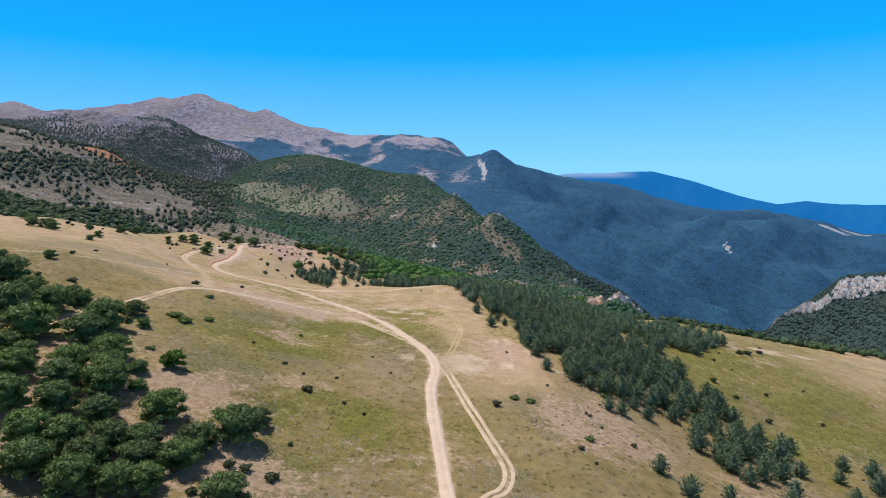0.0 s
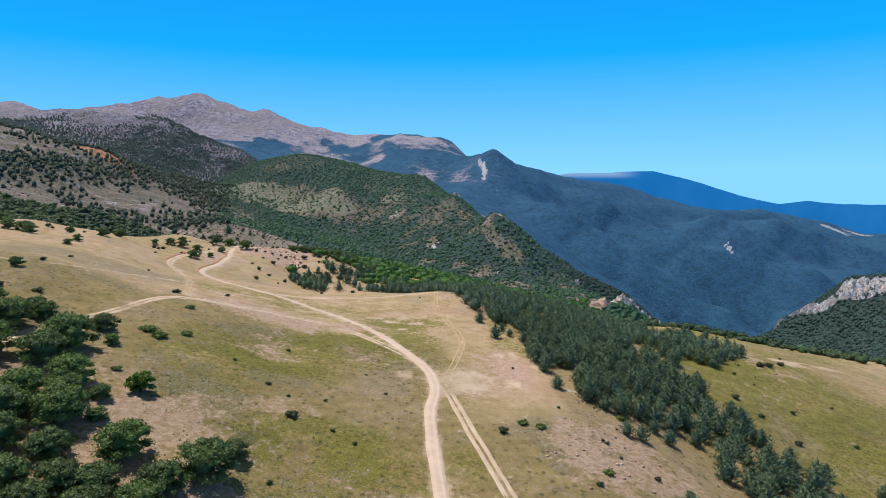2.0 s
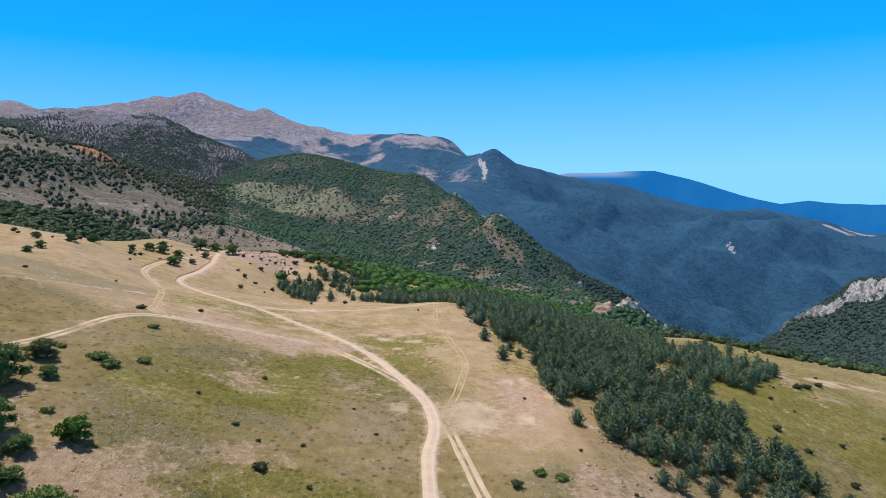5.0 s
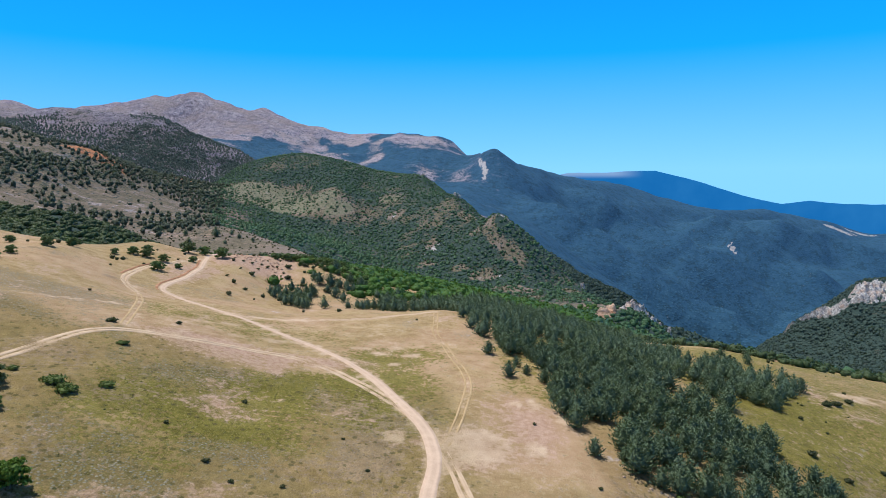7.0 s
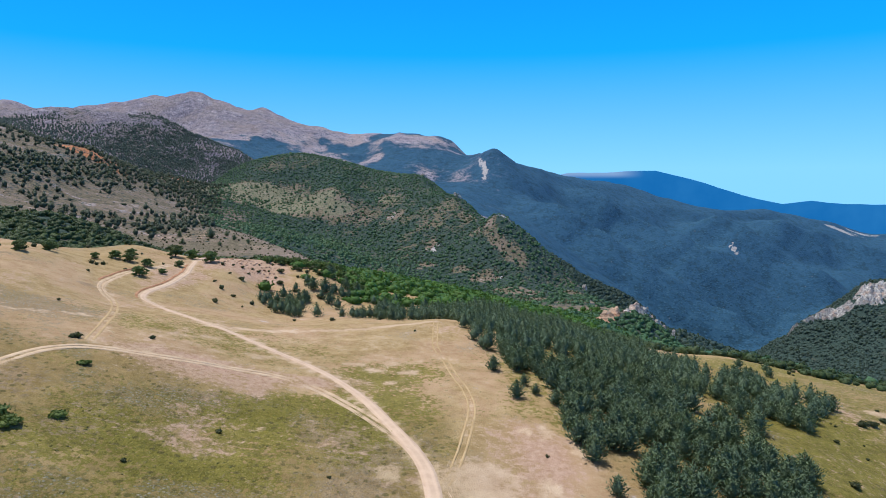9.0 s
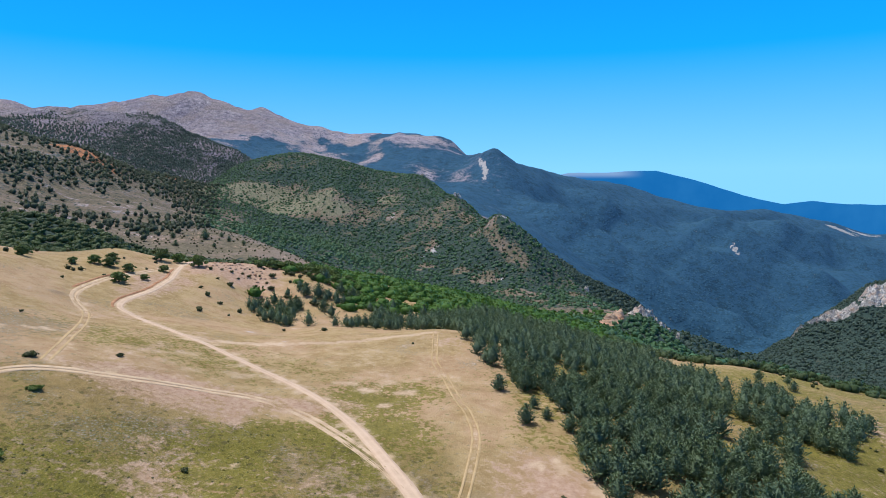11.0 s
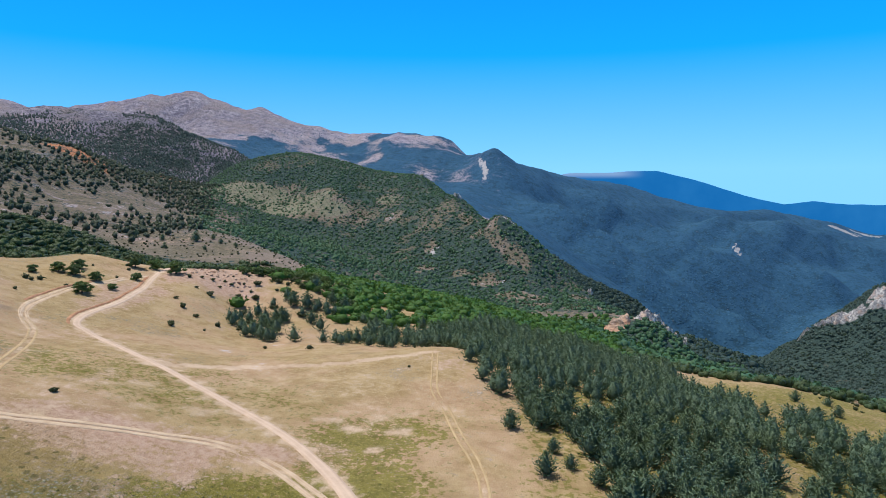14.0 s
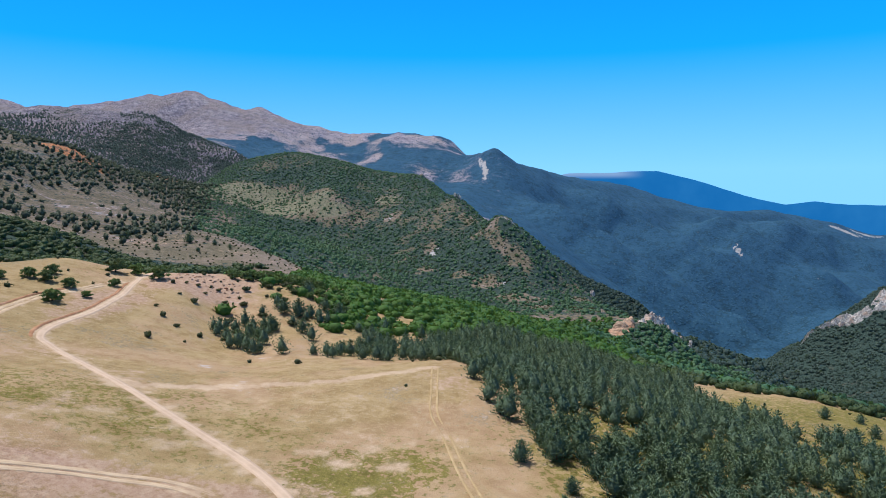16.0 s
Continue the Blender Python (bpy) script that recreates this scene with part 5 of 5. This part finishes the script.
def green_chance(x, y):
    u = x / y
    c = ramp(y - 0.5 * np.minimum(x + 40, 0), 352, 372) * (1 - ramp(y, 780, 850)) * np.maximum(ramp(u, -0.185 + 0.02 * fbm(x, y, 40, 2, 4), -0.150), 0.5 * ramp(u, -0.25, -0.22) * (1 - ramp(y, 500, 540)))
    c = c * np.where((u < -0.125) & (y < 425), 0.12, 1.0)
    c = c * (1 - ramp(u, 0.22, 0.30) * ramp(y, 560, 700))
    c = c * (1 - ramp(x, 80, 95) * (1 - ramp(y, 430, 480)))
    return c * off_rocks(x, y) * np.where(inside(x, y, STAND), 0.0, 1.0) * np.where(fbm(x, y, 26, 3, 14) < -0.45, 0.2, 1.0)


gx, gy = sown((-130, 190, 350, 850), 5.2, 21, green_chance)
wood_of("beech_wood", beech_crowns, gx, gy, _r.uniform(2.6, 4.9, len(gx)), M_WOODLAND, "bright green broadleaf wood behind the plateau rim", "forest", 22, 1.0)


def belt_chance(x, y):
    edge = fbm(x, y, 50, 3, 15)
    c = ramp(x, -640, -600) * (1 - ramp(x, -165, -135)) * ramp(y + 0.25 * x + 22 * edge, 378, 398) * (1 - ramp(y + 0.06 * x + 30 * edge, 590, 630))
    return c * 0.92


bx, by = sown((-640, -130, 430, 700), 6.2, 31, belt_chance)
wood_of("oak_belt", near_crowns, bx, by, _r.uniform(2.0, 5.2, len(bx)), M_DARKOAK, "dark oak wood in the hollow behind the plateau", "forest", 32, 0.8)


def east_rim(x, y):
    """How far a place lies behind the eastern crest."""
    return y - np.interp(x, [85, 105, 133, 152, 180, 215, 260, 420], [404, 380, 358, 334, 322, 304, 286, 266]) - 5 * fbm(x, y, 24, 3, 16)


def east_near(x, y):
    d = east_rim(x, y)
    return np.where(x > 85, ramp(d, -10, 0) * (1 - ramp(d, 32, 40)), 0) * np.clip(0.75 + 0.6 * fbm(x, y, 14, 2, 19), 0.1, 0.95)


def east_far(x, y):
    d = east_rim(x, y)
    return np.where(x > 85, ramp(d, 30, 42), 0) * (1 - ramp(y, 770, 820)) * (1 - ramp(x, 250, 290)) * 0.9 * off_rocks(x, y)


ex, ey = sown((85, 330, 255, 460), 4.6, 41, east_near)
wood_of("crest_scrub", near_crowns, ex, ey, _r.uniform(1.6, 4.0, len(ex)), M_DARKOAK, "dark oak scrub along the eastern crest", "scrub", 42, 0.3)
ex, ey = sown((85, 300, 290, 820), 7.0, 43, east_far)
wood_of("east_oak_belt", mid_crowns, ex, ey, _r.uniform(3.2, 5.4, len(ex)), M_HILLWOOD, "green oak wood below the eastern crest", "forest", 44, 1.2)


def hill_chance(x, y):
    c = cover(x, y, ground_z(x, y))["wood"]
    return 0.38 + 0.58 * ramp(c + 0.5 * fbm(x, y, 24, 3, 75), 0.15, 0.55)


def hump_only(x, y):
    u = x / y
    return hill_chance(x, y) * ramp(u, -0.37, -0.34) * (1 - ramp(u, 0.42, 0.44)) * np.maximum(ramp(y, 850, 880), ramp(u, 0.20, 0.24) * ramp(y, 690, 720)) * (1 - ramp(u, 0.22, 0.26) * ramp(y, 1450, 1550)) * (1 - ramp(x - 0.25 * (1300 - y), 150, 200) * ramp(y, 1000, 1100)) * off_rocks(x, y)


hx, hy = sown((-700, 560, 700, 1880), 7.4, 51, hump_only)
wood_of("hill_wood", hill_crowns, hx, hy, 1.4 + 3.4 * _r.beta(1.8, 1.7, len(hx)), M_HILLWOOD, "dense dark green wood covering the rounded hill", "forest", 52, 1.9)


def hill_scrub(x, y):
    return np.clip(0.75 * scree_spots(x, y) + 0.42 * meadow_spots(x, y) * (0.5 + 1.2 * fbm(x, y, 70, 3, 78)), 0, 0.8)


scrub_kinds = [lobe(np.array([0, 0, 0.5]), 1.0, 0.8, np.random.default_rng(530 + k), 0, 0.35) for k in range(5)]
ox, oy = sown((-600, 260, 860, 1700), 5.2, 53, hill_scrub)
wood_of("hill_scrub", scrub_kinds, ox, oy, 0.5 + 1.5 * _r.beta(1.3, 2.2, len(ox)), M_SHRUB, "dark scrub dotted over bare patches of the hill", "scrub", 54, 0.1)


def far_slope(x, y):
    u = x / y
    return 0.92 * np.where(y > 1480, ramp(u, 0.13, 0.16), ramp(u, 0.28, 0.32)) * (1 - ramp(u, 0.44, 0.47)) * (1 - ramp(y, 2100, 2160))


qx, qy = sown((180, 950, 950, 2160), 12.0, 57, far_slope)
wood_of("valley_wood", mid_crowns, qx, qy, _r.uniform(5.5, 10.0, len(qx)), M_FARWOOD, "dark wood tinted haze blue on the valley side behind the hill", "forest", 58, 2.0)


def cliff_zone(x, y):
    crest = np.interp(x, [724, 746, 790, 825, 843, 950, 1100], [1387, 1378, 1360, 1344, 1334, 1346, 1362])
    wide = np.interp(x, [724, 768, 812, 843, 900, 1100], [4, 13, 30, 46, 56, 60])
    return (x > 722) & (y < crest + 4) & (y > crest - wide)


def easthill_chance(x, y):
    return 0.9 * ramp(x / y, 0.42, 0.46) * np.where(cliff_zone(x, y), 0.12, 1.0)


fx, fy = sown((380, 1250, 620, 1480), 7.0, 61, easthill_chance)
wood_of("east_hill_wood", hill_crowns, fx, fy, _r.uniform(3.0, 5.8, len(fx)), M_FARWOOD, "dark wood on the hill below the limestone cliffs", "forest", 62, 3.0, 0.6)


def west_chance(x, y):
    u = x / y
    n = fbm(x, y, 120, 3, 17)
    c = np.clip(0.33 + 1.35 * n + 0.35 * ramp(u, -0.48, -0.34) * ramp(y, 850, 1000) + 0.25 * ramp(y, 1250, 1450), 0.03, 0.85)
    c = c * ramp(y - 0.1 * x, 720, 780) * (1 - ramp(u, -0.36, -0.32))
    return c * (1 - 0.8 * spot(x, y, -690, 1262, 60, 30, -20)) * np.where(y < 800, 0.35, 1.0)


wx, wy = sown((-1250, -230, 640, 1640), 9.2, 71, west_chance)
wood_of("slope_pines", mid_pines + mid_crowns[:2], wx, wy, _r.uniform(2.8, 6.2, len(wx)), M_SLOPEPINE, "scattered dark pines on a dry tan slope", "trees", 72, 0.6)


def front_chance(x, y):
    z = ground_z(x, y)
    c = cover(x, y, z)["wood"] + 0.30 * (1 - ramp(z, 130, 290)) - 0.34 * ramp(z, 230, 330)
    return ramp(c + 0.10 * ramp(x, -1500, -1000) + 0.60 * fbm(x, y, 170, 4, 79), 0.22, 0.66) * ramp(y, 2020, 2100) * (1 - ramp(y, 2700, 2760)) * ramp(-x / y, 0.22, 0.27)


mx, my = sown((-1950, -450, 2020, 2760), 11.5, 76, front_chance)
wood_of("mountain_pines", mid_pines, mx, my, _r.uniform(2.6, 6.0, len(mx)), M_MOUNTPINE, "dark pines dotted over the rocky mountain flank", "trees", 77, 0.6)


def scrub_chance(x, y):
    n = fbm(x, y, 40, 3, 18)
    c = 0.05 + 0.22 * np.clip(n, 0, 1) + 0.5 * spot(x, y, -75, 415, 34, 40) + 0.36 * spot(x, y, -230, 720, 110, 80) + 0.3 * spot(x, y, -470, 1560, 120, 110)
    c = c + 0.3 * scree_spots(x, y) + 0.2 * spot(x, y, -170, 290, 50, 40)
    return c * np.where(inside(x, y, STAND), 0.1, 1) * np.where(y < 300, 0.07, 1.0) + 0.35 * spot(x, y, 42, 143, 22, 20) + 0.10 * spot(x, y, 110, 210, 40, 50)


sx, sy = sown((-560, 160, 110, 860), 6.5, 81, lambda x, y: scrub_chance(x, y) * (np.abs(x) < 0.72 * y + 30) * np.where(near_line(x, y, LINES["main"]) < 4, 0, 1))
wood_of("low_scrub", mid_crowns, sx, sy, np.where(sy < 300, _r.uniform(0.2, 0.65, len(sx)), _r.uniform(0.6, 1.6, len(sx))), M_SHRUB, "low dark scrub dotted over the dry pasture", "scrub", 82, 0.1)


# ---- cliffs, stones and the far blue range ----
def crag(name, points, material, label, seed, tall=1.2):
    """A cliff of angular broken blocks: rows of east, north, half-width, standing out of the ground."""
    rng = np.random.default_rng(seed)
    v, f = ico(2)
    blocks = []
    for x, y, r in points:
        for k in range(3):
            q = np.array([x, y]) + rng.normal(0, 0.45 * r, 2)
            size = r * rng.uniform(0.45, 0.85)
            cut = v.copy()
            for _ in range(9):  # planes that split the block
                n = rng.normal(0, 1, 3)
                n /= np.linalg.norm(n)
                d = cut @ n
                over = d > rng.uniform(0.45, 0.8)
                cut[over] -= np.outer(d[over] - 0.62, n)
            cut = cut * (1 + 0.07 * rng.normal(0, 1, (len(cut), 1)))
            cut = cut * size * np.array([1.0, 0.8, tall * rng.uniform(0.8, 1.3)])
            w = rng.uniform(0, 6.3)
            c, s = math.cos(w), math.sin(w)
            cut[:, :2] = np.stack([c * cut[:, 0] - s * cut[:, 1], s * cut[:, 0] + c * cut[:, 1]], 1)
            blocks.append((cut + np.array([q[0], q[1], float(ground_z(q[0], q[1])) + 0.4 * size]), f))
    co, fa = pack(blocks)
    me = raw_mesh(name, co, fa)
    me.materials.append(material)
    return tagged(new(name, me), label, "cliff")




def cliff_face(name, line, material, label, seed, proud=5.0, grain=14.0):
    """A bare rock face below a crest: rows of east, north and how far it reaches down the slope towards the south."""
    p = curve_points([(x, y, w) for x, y, w in line], 2.5)
    n = 26
    q = np.linspace(-0.06, 1.06, n)
    x = np.tile(p[:, :1], (1, n)) + 3.0 * fbm(p[:, :1] + 0 * q, p[:, 1:2] * 0 + q * 60, 20, 3, seed)
    y = p[:, 1:2] - p[:, 2:3] * q[None]
    body = np.clip(np.minimum(np.minimum(q + 0.06, 1.06 - q)[None] * 7, 1), 0, 1) * np.minimum(np.minimum(np.arange(len(p)), np.arange(len(p))[::-1]) / 4, 1)[:, None]
    ledges = ridged(x * 1.3, y * 0.8, grain, 4, seed)
    split = fbm(x, y, grain * 2.2, 4, seed + 3)
    steps = np.floor(3.4 * soft_noise(x / grain * 1.7, y / grain * 1.3, seed + 9)) / 3
    z = ground_z(x, y) + body * proud * (-0.25 + 1.5 * ledges ** 2 + 0.9 * split + 1.0 * steps) - 1.0 - 5.0 * (split < -0.26)
    me = raw_mesh(name, np.stack([x, y, z], -1).reshape(-1, 3), grid_faces(len(p), n))
    me.materials.append(material)
    return tagged(new(name, me), label, "cliff")


def fin(name, line, material, label, seed, grain=9.0):
    """A standing rib of broken rock: rows of east, north, height and half-width."""
    p = curve_points(line, 1.2)
    n = 21
    q = np.linspace(-1, 1, n)
    d = np.gradient(p[:, :2], axis=0)
    d /= np.linalg.norm(d, axis=1)[:, None] + 1e-9
    x = p[:, :1] + d[:, 1:2] * q[None] * p[:, 3:4]
    y = p[:, 1:2] - d[:, :1] * q[None] * p[:, 3:4]
    along = np.cumsum(np.r_[0, np.linalg.norm(np.diff(p[:, :2], axis=0), axis=1)])[:, None] + 0 * q
    crest = 0.25 + 1.05 * ridged(along, 0 * along + seed, grain, 4, seed) ** 1.5
    across = q[None] * p[:, 3:4]
    blocks = np.floor(3.2 * soft_noise(along / grain * 2.2, across / grain * 2.2, seed + 9)) / 3  # stepped ledges
    cleft = fbm(along * 1.6, across * 0.5, grain * 0.8, 3, seed + 5)
    face = np.clip(1.15 - np.abs(q) ** 1.6 * 1.15, 0, 1)[None] * (0.45 + 0.55 * blocks + 0.4 * cleft)
    z = ground_z(x, y) + p[:, 2:3] * crest * np.clip(face, 0, 2) * 1.35 - 0.8
    x = x + 1.6 * fbm(along, z, grain * 0.5, 3, seed + 7)
    y = y + 1.6 * fbm(along + 31, z, grain * 0.5, 3, seed + 8)
    me = raw_mesh(name, np.stack([x, y, z], -1).reshape(-1, 3), grid_faces(len(p), n))
    me.materials.append(material)
    return tagged(new(name, me), label, "cliff")


cliff_face("limestone_cliff", [(724, 1387, 6), (746, 1378, 13), (768, 1369, 16), (790, 1360, 22), (812, 1350, 34), (825, 1344, 44), (843, 1334, 54), (880, 1338, 60), (925, 1343, 62), (975, 1348, 62), (1060, 1358, 62)],
           M_LIME, "pale limestone cliff band along the wooded hill crest", 1, 8.0, 6.5)
fin("limestone_outcrop", [(213, 799, 3, 5), (221, 806, 7, 7), (229, 813, 13, 9), (237, 820, 17, 10), (246, 829, 12, 8), (255, 838, 12, 7), (266, 848, 13, 7), (278, 860, 12, 6.5), (289, 871, 13, 6.5), (301, 883, 18, 6), (306, 888, 6, 3)],
    M_LIME, "pale limestone outcrop with rusty stains on a spur", 2)
fin("reddish_outcrop", [(166, 764, 1.5, 6), (174, 769, 4.5, 11), (183, 778, 5.5, 14), (191, 787, 7.5, 11), (200, 795, 7, 7), (206, 801, 2, 4)], M_REDSTONE, "reddish bare rock outcrop among green trees", 3, 12.0)
crag("rock_pillar", [(236, 1106, 4.5)], M_LIME, "small pale rock pillar on the wooded spur", 4, 1.7)
cliff_face("rock_ledge", [(84, 1224, 3), (94, 1218, 6), (105, 1213, 6), (116, 1208, 6), (126, 1204, 3)], M_LIME, "pale rock ledge along the wooded crest", 5, 3.5, 6.0)
crag("crest_rock", [(29, 1424, 6), (36, 1412, 5)], M_LIME, "pale rock knob on the hill crest", 6)
crag("summit_rock", [(-50, 1702, 6)], M_LIME, "pale rock showing at the wooded hilltop", 7)

# loose stones
_r2 = np.random.default_rng(77)
stone_kinds = [lobe(np.zeros(3), 1.0, 0.6, np.random.default_rng(500 + k), 0, 0.3) for k in range(4)]
tx, ty = sown((-130, 60, 118, 420), 2.2, 91, lambda x, y: 0.5 * spot(x, y, -98, 390, 16, 12) + 0.55 * spot(x, y, 34, 150, 14, 20) + 0.08 * spot(x, y, -60, 120, 20, 14) + 0.06 * spot(x, y, -75, 430, 20, 30))
wood_of("scattered_stones", stone_kinds, tx, ty, np.where(ty > 250, _r2.uniform(0.3, 0.9, len(tx)), _r2.uniform(0.15, 0.5, len(tx))), M_REDSTONE, "loose pinkish stones on bare ground", "stones", 92, 0.0)


# grass tussocks, where the turf carries them
def tussock(seed, n=5, low=0.05, leaf=0.22):
    rng = np.random.default_rng(seed)
    w = rng.uniform(0, 6.3, n)
    return cards(np.stack([0.2 * np.cos(w), 0.2 * np.sin(w), np.full(n, low)], 1), np.stack([0.5 * np.cos(w), 0.5 * np.sin(w), 1.0 + 0 * w], 1), leaf, rng, 0.7, 0.35)


_tb = (-150, 150, 96, 262)
vx, vy = sown(_tb, 1.15, 95, lambda x, y: 1.0 * (np.abs(x) < 0.72 * y + 12))
_cov = cover(vx, vy, ground_z(vx, vy))
_q = np.random.default_rng(31).random(len(vx))
_far = 1 - ramp(vy, 190, 260)
tuss = _q > 1 - 0.42 * ramp(_cov["green"], 0.35, 0.8) * (1 - _cov["wear"]) * _far
wood_of("grass_tussocks", [tussock(600 + k) for k in range(5)], vx[tuss], vy[tuss], _r2.uniform(0.35, 0.95, tuss.sum()), M_STRAW, "olive grass tussocks over the pasture", "grass", 96, 0.03)

# the last range and the plain before it, far past the valley; its blue haze is emitted
m, t, b = nodes_of("far_haze_glow", 1.0, 0.0)
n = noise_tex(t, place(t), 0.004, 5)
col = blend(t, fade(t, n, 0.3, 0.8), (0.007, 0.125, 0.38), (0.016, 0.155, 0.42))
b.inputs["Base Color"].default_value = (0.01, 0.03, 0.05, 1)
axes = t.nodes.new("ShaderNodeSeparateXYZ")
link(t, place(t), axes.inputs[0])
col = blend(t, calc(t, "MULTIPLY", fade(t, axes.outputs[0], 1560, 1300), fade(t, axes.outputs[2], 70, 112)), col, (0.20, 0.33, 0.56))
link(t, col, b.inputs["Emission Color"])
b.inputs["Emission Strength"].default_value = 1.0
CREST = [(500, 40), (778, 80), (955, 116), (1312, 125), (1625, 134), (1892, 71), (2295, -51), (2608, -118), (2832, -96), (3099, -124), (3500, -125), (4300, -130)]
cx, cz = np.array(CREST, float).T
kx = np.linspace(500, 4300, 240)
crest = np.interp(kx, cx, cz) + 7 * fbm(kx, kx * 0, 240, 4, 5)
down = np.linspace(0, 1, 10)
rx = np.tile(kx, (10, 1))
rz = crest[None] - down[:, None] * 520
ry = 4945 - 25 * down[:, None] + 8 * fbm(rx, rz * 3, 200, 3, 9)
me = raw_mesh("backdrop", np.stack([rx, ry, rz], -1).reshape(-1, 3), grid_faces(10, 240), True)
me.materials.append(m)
tagged(new("backdrop", me), "distant mountain range beyond the valley, glowing haze blue", "mountains", kind="structure")
